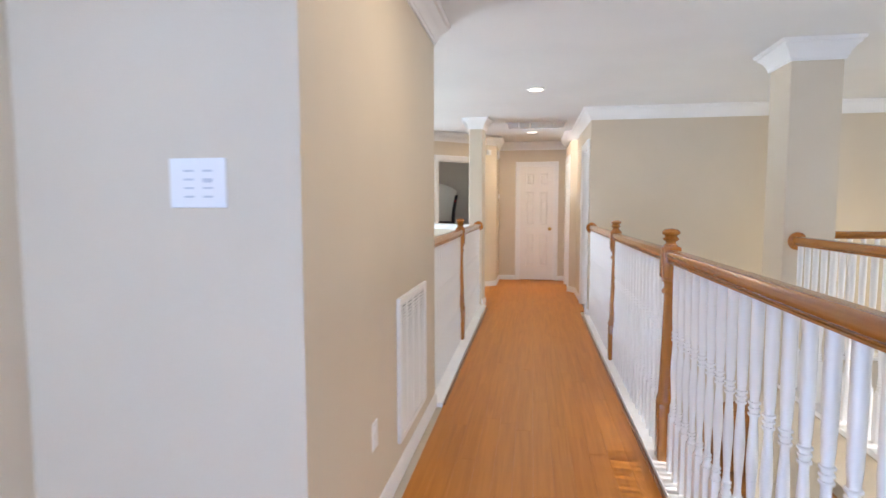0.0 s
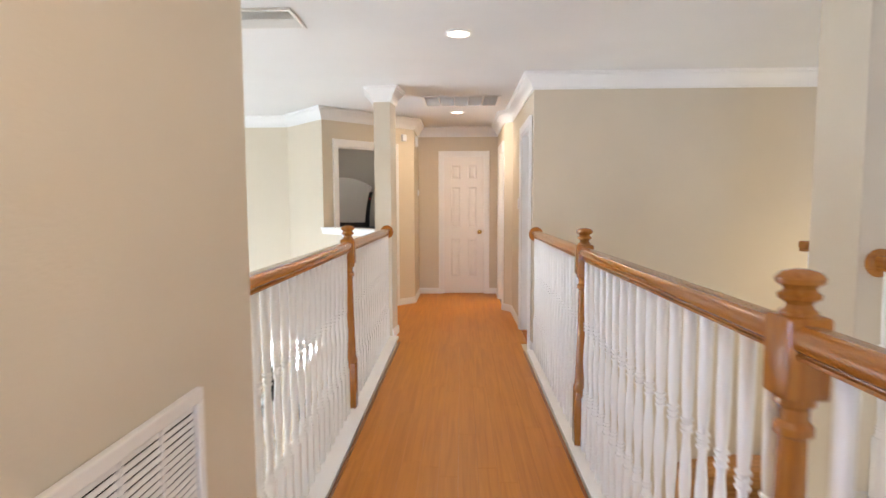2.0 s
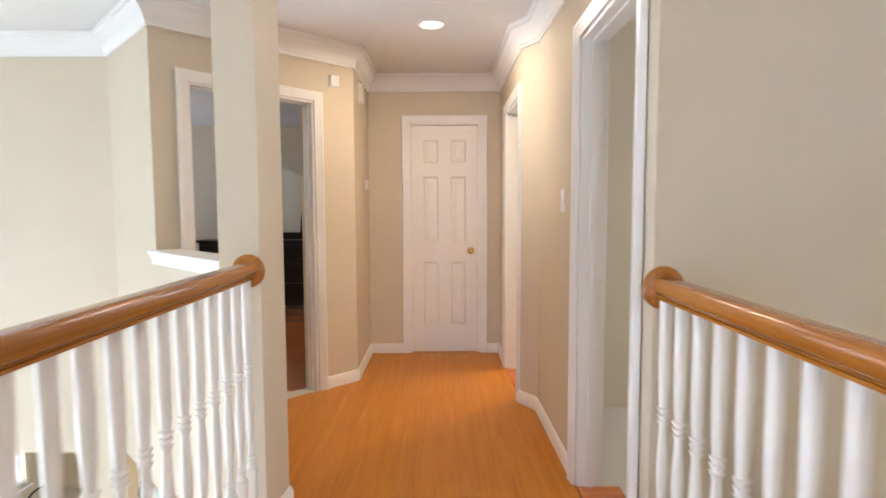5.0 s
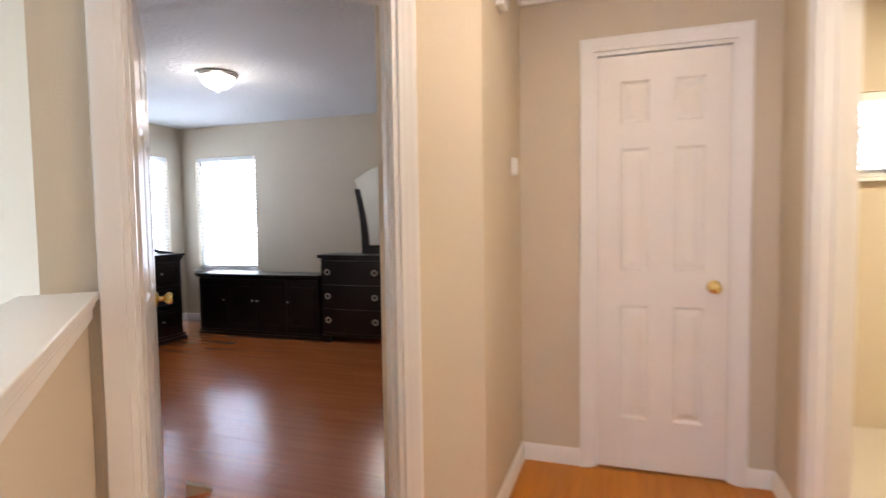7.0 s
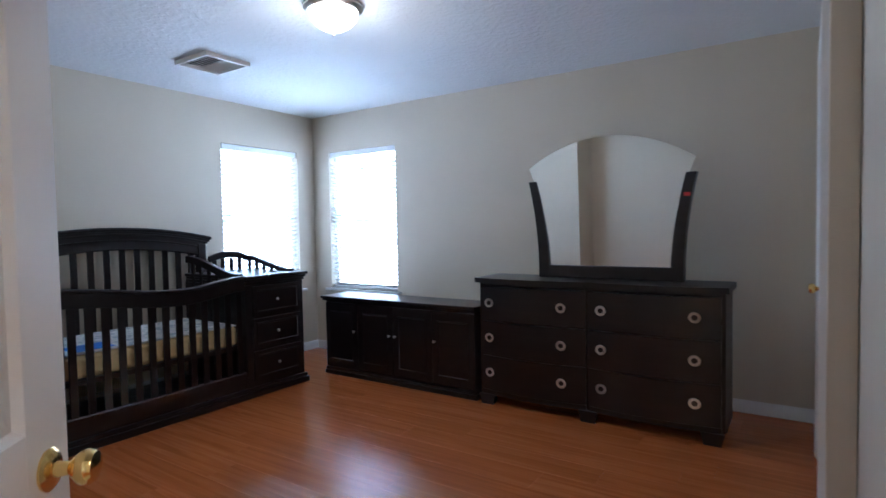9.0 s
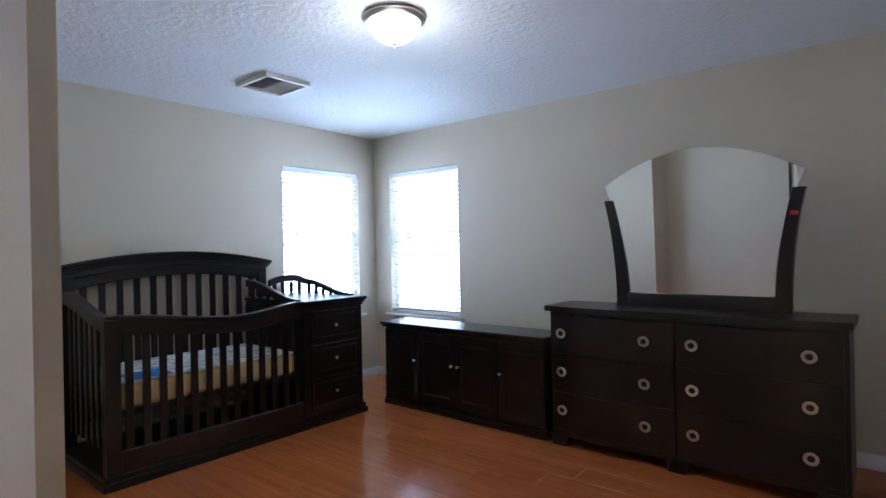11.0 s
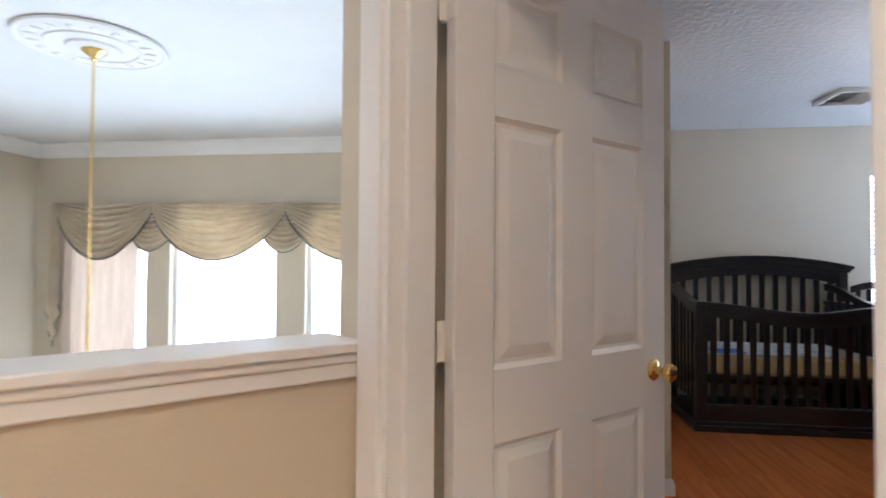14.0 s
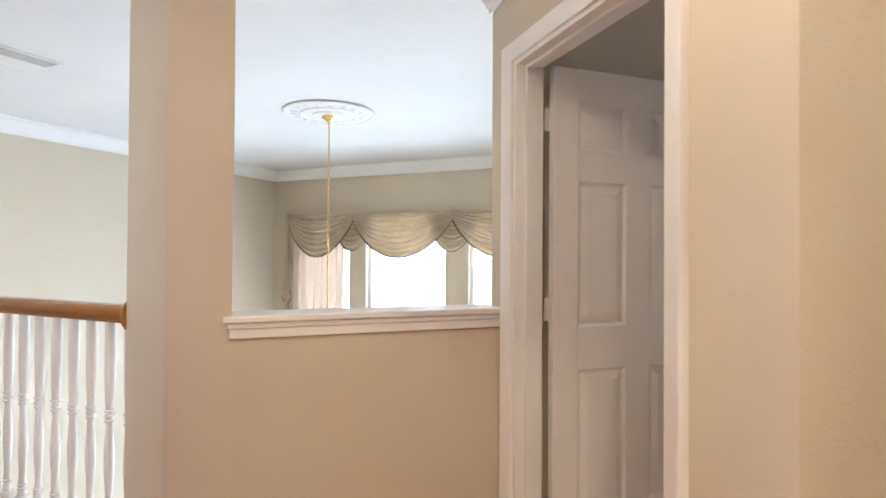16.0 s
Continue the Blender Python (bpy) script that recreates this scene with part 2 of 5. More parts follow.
wall("wall_bedroom_east", (XB, 8.98), (XB, YB1), T, -0.3, CEIL, [(11.30 - 8.98, 12.12 - 8.98, 0, 2.05)])
XC = -1.045                     # front of the closet
wall("wall_closet", (XC, 11.12), (XC, YB1), 0.09, -0.3, CEIL - 0.004, [(0.18, 1.0, 0, 2.05)])
wall("wall_living_north", (J[0], J[1]), (XW, J[1]), YB0 - J[1], LOW, CEIL, [(0.25, 2.75, LOW, -0.4)])
tagged(part("wall_bedroom_jog", one_box(XW, YB0, -0.3, -3.42, YB0 + 0.5, CEIL - 0.004), M_WALL), "beige painted wall that steps into the bedroom", "wall", kind="structure")
wall("wall_diagonal", K, J, T, LOW, CEIL, [(0.10, 0.9, LOW, -0.4)])
DOOR_S0, DOOR_S1, DOOR_H = 0.200, 1.038, 2.045
KD = (Vector(D) - Vector(K)).length
wall("wall_bedroom_door", D, K, T, -0.3, CEIL, [(KD - DOOR_S1, KD - DOOR_S0, 0.0, DOOR_H)])
wall("wall_hall_left", (D[0], HEND), D, T, -0.3, CEIL)
wall("wall_hall_end", (HR + 0.12, HEND), (D[0] - 0.12, HEND), T, -0.3, CEIL, [(HR + 0.12 - 0.39, HR + 0.12 + 0.235, 0, 2.05)])
E2, E3 = (-0.626, 7.392), (-0.770, 7.537)
K2 = (K[0] + 0.105 * U.x, K[1] + 0.105 * U.y)   # where the half wall meets the door wall
DK = (Vector(K2) - Vector(E3)).normalized()
half = wall("wall_half", K2, E3, T, -0.3, 1.026, label="beige painted half wall under a white ledge")
COLUMN = [(-0.652, 7.168), E2, E3, (E3[0] - 0.085, E3[1] - 0.085), (-0.814, 7.18)]
tagged(part("wall_column_left", prism(bmesh.new(), COLUMN, -0.3, CEIL), M_WALL), "beige square wall column beside the railing", "column", kind="structure")
P2, P1 = (0.66, 8.50), (HR, 8.64)
wall("wall_hall_right", (XR, RW + 0.12), P2, T, -0.3, CEIL, [(0.02, 0.75, 0, 2.05)])
wall("wall_hall_jog", P2, P1, T, -0.3, CEIL)
BATH = (8.72, 9.44)
wall("wall_hall_bath", P1, (HR, HEND), T, -0.3, CEIL, [(BATH[0] - P1[1], BATH[1] - P1[1], 0, 2.05)])
COLR = (1.775, 4.28, 2.11, 4.62)
tagged(part("wall_column_right", one_box(COLR[0], COLR[1], LOW, COLR[2], COLR[3], CEIL, 0.004), M_WALL), "beige square wall column standing by the stairwell", "column", kind="structure")
# side rooms behind open doors
# the opening here is an unseen, invented window that admits fill light
wall("wall_side_room", (3.3, 6.87), (3.3, 8.55), T, -0.3, CEIL, [(0.4, 1.3, 0.8, 2.0)])
wall("wall_side_room_back", (3.3, 8.55), (0.79, 8.55), 0.1, -0.3, CEIL)
wall("wall_bath_back", (2.6, 8.7), (2.6, 10.9), T, -0.3, CEIL)
wall("wall_bath_north", (2.6, 10.9), (0.69, 10.9), T, -0.3, CEIL, [(0.85, 1.58, 1.46, 1.95)])
wall("wall_closet_back", (0.69, 10.9), (XB + 0.12, 10.9), T, -0.3, CEIL)
wall("wall_lower_west", (-0.9, 9.2), (-0.9, YB1), T, LOW, -0.3)


def slab(name, pts, z0, z1, mat, label, category):
    return tagged(part(name, prism(bmesh.new(), pts, z0, z1), mat), label, category, kind="structure")


slab("ceiling", [(-6, -3), (7, -3), (7, 9.1), (-6, 9.1)], CEIL, CEIL + 0.1, M_CEIL, "white painted smooth ceiling", "ceiling")
slab("ceiling_hall", [(D[0] - 0.06, 9.1), (7, 9.1), (7, 11.2), (D[0] - 0.06, 11.2)], CEIL, CEIL + 0.1, M_CEIL, "white painted hall ceiling", "ceiling")
kb = Vector(K) + NB * 0.06
jb = Vector(J) + Vector((0.05, 0.08))
slab("ceiling_bedroom", [(-6, YB0 - 0.06), (jb.x, YB0 - 0.06), (kb.x, kb.y), (D[0] - 0.06, D[1] + 0.06), (D[0] - 0.06, 13.1), (-6, 13.1)], CEIL - 0.003, CEIL + 0.09, M_BCEIL, "white knockdown textured bedroom ceiling", "ceiling")
slab("floor_lower", [(-6, -3), (7, -3), (7, 13.1), (-6, 13.1)], LOW - 0.1, LOW, M_CARPET, "pale beige tiled lower floor", "floor")
slab("floor_bridge", [(-0.73, 1.42), (0.79, 1.42), (0.79, 7.31), (-0.73, 7.31)], -0.3, -0.012, M_WALL, "bridge slab under the laminate", "floor")
slab("floor_landing", [(-1.5, -2.5), (XR + 0.1, -2.5), (XR + 0.1, 1.415), (-1.5, 1.415)], -0.3, -0.012, M_WALL, "landing slab under the laminate", "floor")
slab("floor_hall", [(XL - 0.1, 7.3), (0.75, 7.3), (0.75, 10.9), (-0.62, 10.9), D, K], -0.3, -0.0125, M_WALL, "hall slab under the laminate", "floor")
slab("floor_bedroom", [(XW, YB0), (J[0], YB0), K, D, (XB, 9.5), (XB, YB1), (XW, YB1)], -0.3, -0.011, M_WALL, "bedroom slab under the laminate", "floor")
slab("floor_side_room", [(0.75, 6.8), (3.3, 6.8), (3.3, 11), (0.75, 11)], -0.3, -0.002, M_CARPET, "pale floor of the side rooms", "floor")

# crown moulding, baseboards
CROWN_P = [(0.0, CROWN), (0.012, CROWN), (0.014, CROWN + 0.018), (0.020, CROWN + 0.022), (0.026, CROWN + 0.045), (0.045, CROWN + 0.075), (0.070, CROWN + 0.098), (0.074, CROWN + 0.112), (0.088, CROWN + 0.116), (0.095, CEIL - 0.002), (0.0, CEIL - 0.002)]
CROWN_WAY = [(6.5, -2.5), (6.5, RW), (XR, RW), P2, P1, (HR, HEND), (D[0], HEND), D, K, J, (XW, J[1]), (XW, LS), (XL, LS), (XL, 1.47), (-1.52, 1.47)]
tagged(part("trim_crown", sweep(bmesh.new(), CROWN_WAY, CROWN_P), M_TRIM, smooth=True), "white stepped crown moulding along the ceiling", "moulding", kind="structure")
tagged(part("trim_crown_column", sweep(bmesh.new(), COLUMN[::-1], CROWN_P, True), M_TRIM, smooth=True), "white crown moulding round the column", "moulding", kind="structure")
cr = [(COLR[0], COLR[1]), (COLR[0], COLR[3]), (COLR[2], COLR[3]), (COLR[2], COLR[1])]
tagged(part("trim_crown_column", sweep(bmesh.new(), cr, CROWN_P, True), M_TRIM, smooth=True), "white crown moulding round the column", "moulding", kind="structure")
BASE_P = [(0.0, 0.0), (0.016, 0.0), (0.016, 0.06), (0.011, 0.075), (0.006, 0.085), (0.0, 0.085)]


def along(s, n=0.0):
    v = Vector(K) + U * s + NB * n
    return (v.x, v.y)


def baseboard(way):
    return tagged(part("baseboard", sweep(bmesh.new(), way, BASE_P), M_TRIM, smooth=True), "white painted baseboard along the wall", "baseboard", kind="structure")


baseboard([(HR, 9.51), (HR, HEND), (0.45, HEND)])
baseboard([(-0.30, HEND), (D[0], HEND), D, along(DOOR_S1 + 0.065)])
baseboard([(XR, 7.615), P2, P1, (HR, 8.655)])
baseboard([along(DOOR_S0 - 0.065), K2, E3, E2, (COLUMN[0][0], COLUMN[0][1])])
baseboard([(XL, LS), (XL, 1.47), (-1.52, 1.47)])
baseboard([(XR + 0.09, RW), (XR, RW), (XR, 6.755)])
baseboard([(XB, 9.2), (XB, 11.12), (XC, 11.12), (XC, 11.23)])
baseboard([(XC, 12.19), (XC, YB1), (XW, YB1), (XW, YB0 + 0.5), (-3.42, YB0 + 0.5), (-3.42, YB0), (-2.16, YB0)])

# lamps in the openings and fixtures
M_OUT = glow("bright_day", (0.90, 0.95, 1.0), 2.25)


def daylight(x, y, z, tx, ty, sx, sz, watts, colour=DAY, off=0.5):
    """Lamp in a window's opening and the bright overcast distance behind it."""
    area_lamp("window_daylight", (x, y, z), (tx, ty, z), sx, sz, watts, colour)
    if not off:
        return
    d = Vector((x - tx, y - ty)).normalized()
    c = Vector((x, y)) + d * off
    s = Vector((-d.y, d.x)) * (sx / 2 + 0.6)
    bm = bmesh.new()
    h = sz / 2 + 0.5
    bm.faces.new([bm.verts.new(p) for p in ((c.x - s.x, c.y - s.y, z - h), (c.x + s.x, c.y + s.y, z - h), (c.x + s.x, c.y + s.y, z + h), (c.x - s.x, c.y - s.y, z + h))])
    tagged(part("backdrop", bm, M_OUT), "bright overcast sky outside the window", "backdrop", kind="structure")


daylight(XW - 0.12, 5.75, -0.16, 0, 5.75, 3.9, 3.8, 285, (0.58, 0.80, 1.0))
daylight(XW - 0.15, (BW1[0] + BW1[1]) / 2, 1.4, 0, (BW1[0] + BW1[1]) / 2, 0.8, 1.34, 28, BLUE_DAY)
daylight((BW2[0] + BW2[1]) / 2, YB1 + 0.15, 1.4, (BW2[0] + BW2[1]) / 2, 0, 0.86, 1.34, 28, BLUE_DAY)
daylight(6.6, 1.7, 0.73, 0, 1.7, 3.3, 2.55, 62, DAY, 0)
daylight(-0.35, -2.6, 1.3, -0.35, 0, 1.35, 1.55, 58, (0.33, 0.55, 1.0))
daylight(1.385, 11.0, 1.7, 1.385, 0, 0.7, 0.46, 24)
# fill lamp and sky added to brighten the side room's dark wall
daylight(3.38, 7.72, 1.4, 0, 7.72, 0.85, 1.15, 14)
disc_lamp("bath_light", 1.5, 9.6, CEIL - 0.01, 0.12, 45, (1.0, 0.84, 0.55))
daylight(-3.3, YB1 + 0.14, -1.45, -3.3, 0, 1.45, 1.3, 130)
daylight(XW - 0.14, 11.0, -1.6, 0, 11.0, 2.2, 1.6, 110)
CANS = ((0.02, 5.55), (-0.012, 8.60), (0.02, 2.2))
for x, y in CANS:
    disc_lamp("downlight_bulb", x, y, CEIL - 0.012, 0.06, 18 if y > 8 else 8, WARM)
LAMP = (-3.203, 10.785)
M_LENS = glow("lit_lens", (1.0, 0.90, 0.74), 2.0)
M_GLASS = principled("window_glass", (1, 1, 1), 0.02)
bsdf(M_GLASS).inputs["Transmission Weight"].default_value = 1.0
bsdf(M_GLASS).inputs["IOR"].default_value = 1.1


# ---- railings ----
def turned_baluster():
    bm = bmesh.new()
    box(bm, -0.019, -0.019, 0.02, 0.019, 0.019, 0.30, 0.002)
    prof = [(0.018, 0.3), (0.0195, 0.306), (0.0195, 0.312), (0.0145, 0.318), (0.0145, 0.326), (0.0145, 0.327), (0.0185, 0.328), (0.0195, 0.3305), (0.0185, 0.333), (0.0145, 0.334), (0.0145, 0.335), (0.0145, 0.342), (0.0145, 0.343), (0.0185, 0.344), (0.0195, 0.3465), (0.0185, 0.349), (0.0145, 0.35), (0.0145, 0.351), (0.013, 0.362), (0.012, 0.39), (0.0155, 0.45), (0.0185, 0.5), (0.0185, 0.54), (0.0155, 0.6), (0.0125, 0.64), (0.0125, 0.655), (0.0135, 0.664), (0.0135, 0.665), (0.0185, 0.666), (0.0195, 0.6695), (0.0185, 0.673), (0.0135, 0.674), (0.0135, 0.675), (0.0135, 0.682), (0.0135, 0.683), (0.0185, 0.684), (0.0195, 0.6875), (0.0185, 0.691), (0.0135, 0.692), (0.0135, 0.693), (0.014, 0.7), (0.014, 0.701), (0.0195, 0.702), (0.0205, 0.7055), (0.0195, 0.709), (0.014, 0.71), (0.014, 0.711), (0.0145, 0.722), (0.0165, 0.74), (0.0185, 0.8), (0.0195, 0.87), (0.0195, 1.032)]
    lathe(bm, [(r * 0.92, z) for r, z in prof], 12)
    return mesh_of("baluster", bm, M_TRIM, True)


def newel_mesh():
    bm = bmesh.new()
    box(bm, -0.041, -0.041, 0.0, 0.041, 0.041, 0.31, 0.003)
    lathe(bm, [(0.046, 0.31), (0.049, 0.325), (0.043, 0.345), (0.0395, 0.36), (0.031, 0.62), (0.026, 0.86), (0.0265, 0.868), (0.036, 0.874), (0.036, 0.89), (0.027, 0.9), (0.028, 0.925), (0.038, 0.935), (0.038, 0.95)], 16)
    box(bm, -0.043, -0.043, 0.948, 0.043, 0.043, 1.108, 0.009)
    lathe(bm, [(0.034, 1.108), (0.034, 1.114), (0.026, 1.120), (0.023, 1.128), (0.027, 1.133), (0.037, 1.139), (0.039, 1.147), (0.031, 1.152), (0.028, 1.158), (0.031, 1.162), (0.042, 1.169), (0.044, 1.179), (0.034, 1.190), (0.012, 1.196)], 20)
    return mesh_of("newel", bm, M_OAKV, True)


BALUSTER, NEWEL = turned_baluster(), newel_mesh()
RAIL_UP = 0.018
RAIL_P = [(0.022, 1.012), (0.026, 1.014), (0.0265, 1.021), (0.0215, 1.0235), (0.0215, 1.0265), (0.027, 1.029), (0.033, 1.037), (0.0355, 1.048), (0.0355, 1.058), (0.0335, 1.066), (0.029, 1.072), (0.021, 1.0755), (0.01, 1.077), (-0.01, 1.077), (-0.021, 1.0755), (-0.029, 1.072), (-0.0335, 1.066), (-0.0355, 1.058), (-0.0355, 1.048), (-0.033, 1.037), (-0.027, 1.029), (-0.0215, 1.0265), (-0.0215, 1.0235), (-0.0265, 1.021), (-0.026, 1.014), (-0.022, 1.012)]
RAIL_P = [(a, z + RAIL_UP) for a, z in RAIL_P]


def railing(a, b, newels, rosettes, label, curb=(-0.085, 0.085), start=0.06):
    """Oak handrail on white turned balusters from a to b; newels and wall rosettes at distances along it."""
    a, b = Vector(a), Vector(b)
    d = b - a
    length, ang = d.length, math.atan2(d.y, d.x)
    base = empty("railing", Matrix.Translation((a.x, a.y, 0)) @ Matrix.Rotation(ang, 4, "Z"), label, "railing", "oak railings")
    cuts = [0.0] + sorted(newels) + [length]
    for s0, s1 in zip(cuts, cuts[1:]):
        if s1 - s0 < 0.1:
            continue
        bm = sweep(bmesh.new(), [(s0, 0), (s1, 0)], RAIL_P)
        r = part("handrail", bm, M_OAKX, base, "", True)
    part("curb", one_box(0, curb[0], -0.012, length, curb[1], 0.021, 0.004), M_TRIM, base, "white painted curb under the balusters")
    for s in newels:
        o = new("newel", NEWEL)
        o.parent = base
        o.location = (s, 0, 0.002)
        tagged(o, "turned oak newel post with a ball cap")
    for s in rosettes:
        out = 1 if s < length / 2 else -1
        bm = lathe(bmesh.new(), [(0.062, 0.0), (0.064, 0.006), (0.058, 0.016), (0.05, 0.022), (0.03, 0.024)], 24)
        o = part("rosette", bm, M_OAKV, base, "round oak wall rosette", True)
        o.matrix_local = Matrix.Translation((s, 0, 1.062)) @ Matrix.Rotation(radians(90 * out), 4, "Y")
    n = int((length - 0.08) / 0.105)
    for i in range(n + 1):
        s = start + i * 0.105
        if s > length - 0.03 or any(abs(s - q) < 0.055 for q in newels):
            continue
        o = new("baluster", BALUSTER)
        o.parent = base
        o.location = (s, 0, 0)
    return base


M_OAKX = wood("oak_rail", (0.28, 0.094, 0.012), (0.39, 0.143, 0.019), (0.45, 0.182, 0.030), 0.2, 0, 2.0, 0.5)
RX, LX = 0.69, -0.64
railing((0.667, -1.6), (0.697, RW), [4.505, 6.353], [RW + 1.6], "oak handrail with white turned balusters along the bridge", (-0.08, 0.073))
railing((-0.672, LS), (-0.695, 7.17), [1.763], [3.668], "oak handrail with white turned balusters beside the living room", (-0.105, 0.08))
railing((1.865, COLR[1]), (1.865, -1.6), [], [0.0], "oak handrail with white turned balusters by the stairwell")
railing((COLR[2] + 0.02, 5.25), (6.4, 5.25), [], [], "far oak handrail with white balusters across the foyer")
slab("floor_gallery", [(1.775, -2.5), (1.965, -2.5), (1.965, 4.27), (1.775, 4.27)], -0.3, -0.013, M_WALL, "painted edge of the stairwell", "floor")
slab("floor_gallery_far", [(2.15, 5.15), (6.5, 5.15), (6.5, 5.38), (2.15, 5.38)], -0.3, -0.013, M_WALL, "painted edge of the far gallery", "floor")


# ---- doors and casings ----
CASING_P = [(0.0, 0.0), (0.0, 0.012), (0.008, 0.016), (0.018, 0.016), (0.024, 0.020), (0.042, 0.021), (0.05, 0.026), (0.06, 0.026), (0.064, 0.020), (0.064, 0.0)]


def casing(m, w, h, name="trim_casing"):
    bm = sweep(bmesh.new(), [(0, 0), (0, h), (w, h), (w, 0)], CASING_P)
    for v in bm.verts:
        x, y, z = v.co
        v.co = (x, -z, y)
    ob = part(name, bm, M_TRIM, None, "", True)
    ob.matrix_world = m
    return tagged(ob, "white moulded door casing on the wall", "casing", kind="structure")


def jamb(m, w, h, deep):
    bm = bmesh.new()
    box(bm, -0.002, 0.0, 0, 0.018, deep, h, 0.001)
    box(bm, w - 0.018, 0.0, 0, w + 0.002, deep, h, 0.001)
    box(bm, 0.018, 0.0, h - 0.018, w - 0.018, deep, h + 0.002, 0.001)
    box(bm, 0.018, deep * 0.35, 0, 0.03, deep * 0.62, h - 0.018)
    box(bm, w - 0.03, deep * 0.35, 0, w - 0.018, deep * 0.62, h - 0.018)
    box(bm, 0.03, deep * 0.35, h - 0.03, w - 0.03, deep * 0.62, h - 0.018)
    ob = part("trim_jamb", bm, M_TRIM)
    ob.matrix_world = m
    return tagged(ob, "white painted door jamb with a stop", "jamb", kind="structure")


def panel_door(name, m, w, h, label, knob_side=1, hinges=True, th=0.036, lined=False):
    """Six-panel door: local x from the hinge, y through the leaf, z up."""
    base = empty(name, m, label, "door", kind="structure")
    st, mid = (0.105, 0.11) if w < 0.7 else (0.115, 0.12)
    pw = (w - 2 * st - mid) / 2
    rows = ((0.25, 0.815), (0.985, 1.575), (1.695, 1.895))
    bm = bmesh.new()
    box(bm, 0, 0, 0, st, th, h, 0.002)
    box(bm, w - st, 0, 0, w, th, h, 0.002)
    zs = [0.0] + [v for r in rows for v in r] + [h]
    for z0, z1 in zip(zs[::2], zs[1::2]):
        box(bm, st, 0, z0, w - st, th, z1)
    for z0, z1 in rows:
        box(bm, st + pw, 0, z0, st + pw + mid, th, z1)
    part("leaf", bm, M_DOOR, base)
    for x0 in (st, st + pw + mid):
        for z0, z1 in rows:
            b2 = bmesh.new()
            for side in (0, 1):
                yo, yi = (0.0, 1.0) if side == 0 else (th, -1.0)
                lv = [(0.0, 0.0), (0.012, 0.010), (0.022, 0.010), (0.048, 0.002), (0.0485, 0.002)]
                rings = []
                for ins, dep in lv:
                    ins = min(ins, pw / 2 - 0.01)
                    y = yo + yi * dep
                    rings.append([b2.verts.new(p) for p in ((x0 + ins, y, z0 + ins), (x0 + pw - ins, y, z0 + ins), (x0 + pw - ins, y, z1 - ins), (x0 + ins, y, z1 - ins))])
                for a, b in zip(rings, rings[1:]):
                    for k in range(4):
                        b2.faces.new((a[k], a[(k + 1) % 4], b[(k + 1) % 4], b[k]))
                b2.faces.new(rings[-1])
            part("panel", b2, M_DOOR, base)
    kx = w - 0.062 if knob_side > 0 else 0.062
    for s in (-1, 1):
        b3 = lathe(bmesh.new(), [(0.031, 0.0), (0.032, 0.004), (0.026, 0.009), (0.012, 0.012), (0.010, 0.03), (0.016, 0.036), (0.025, 0.046), (0.027, 0.056), (0.022, 0.066), (0.008, 0.070)], 20)
        o = part("knob", b3, M_BRASS, base, "round polished brass knob", True)
        o.matrix_local = Matrix.Translation((kx, 0.0 if s < 0 else th, 0.915)) @ Matrix.Rotation(radians(90 * -s), 4, "X")
    lp = part("latch_plate", one_box(w - 0.0005, th / 2 - 0.012, 0.88, w + 0.0015, th / 2 + 0.012, 0.95), M_BRASS, base, "brass latch plate")
    if hinges:
        for z in (0.25, 1.058, 1.82):
            b4 = bmesh.new()
            lathe(b4, [(0.007, z - 0.045), (0.007, z + 0.045)], 8, -0.004, th + 0.004 if lined else -0.004)
            box(b4, -0.022, (th - 0.001 if lined else 0.0), z - 0.045, 0.0, (th + 0.001 if lined else 0.002), z + 0.045)
            box(b4, -0.003, 0.002, z - 0.045, -0.0005, th - 0.002, z + 0.045)
            part("hinge", b4, M_DOOR, base, "hinge painted over in white")
    return base


M_STOP = principled("beige_wood", (0.55, 0.43, 0.28), 0.5)


def wall_frame(p, along_dir, z=0.0):
    """Local x along the wall, local -y out of its visible face."""
    a = math.atan2(along_dir[1], along_dir[0])
    return Matrix.Translation((p[0], p[1], z)) @ Matrix.Rotation(a, 4, "Z")


# end of the hall: closed narrow door
fx0, fx1 = -0.235, 0.39
m = wall_frame((fx0, HEND), (1, 0))
casing(m, fx1 - fx0, 2.05)
jamb(m, fx1 - fx0, 2.05, T)
panel_door("door_1", Matrix.Translation((fx0 + 0.02, HEND + 0.012, 0.008)), 0.585, 2.018, "closed white six-panel narrow door with brass knob", 1)
tagged(part("threshold", one_box(fx0, HEND + 0.01, -0.012, fx1, HEND + 0.11, 0.003), M_FLOOR), "wooden strip under the closed door", "threshold", kind="structure")
# bedroom door, standing open
dw = DOOR_S1 - DOOR_S0
pt = along(DOOR_S0)
m = wall_frame(pt, U)
casing(m, dw, DOOR_H)
jamb(m, dw, DOOR_H, T)
mb = wall_frame(along(DOOR_S1, T), -U)
casing(mb, dw, DOOR_H)
hp = (-1.521, 8.459)
leaf = Vector((-0.699, 0.715))
panel_door("door_2", wall_frame(hp, leaf, 0.008), 0.818, 2.028, "open white six-panel bedroom door with brass knob", 1, True, lined=True)
stop = part("door_stop", prism(bmesh.new(), [(0, -0.02), (0.11, -0.016), (0.11, 0.016), (0, 0.02)], 0.0, 0.06), M_STOP)
for v in stop.data.vertices:
    if v.co.x > 0.05 and v.co.z > 0.03:
        v.co.z = 0.012
sp = Vector(hp) + leaf * 0.80
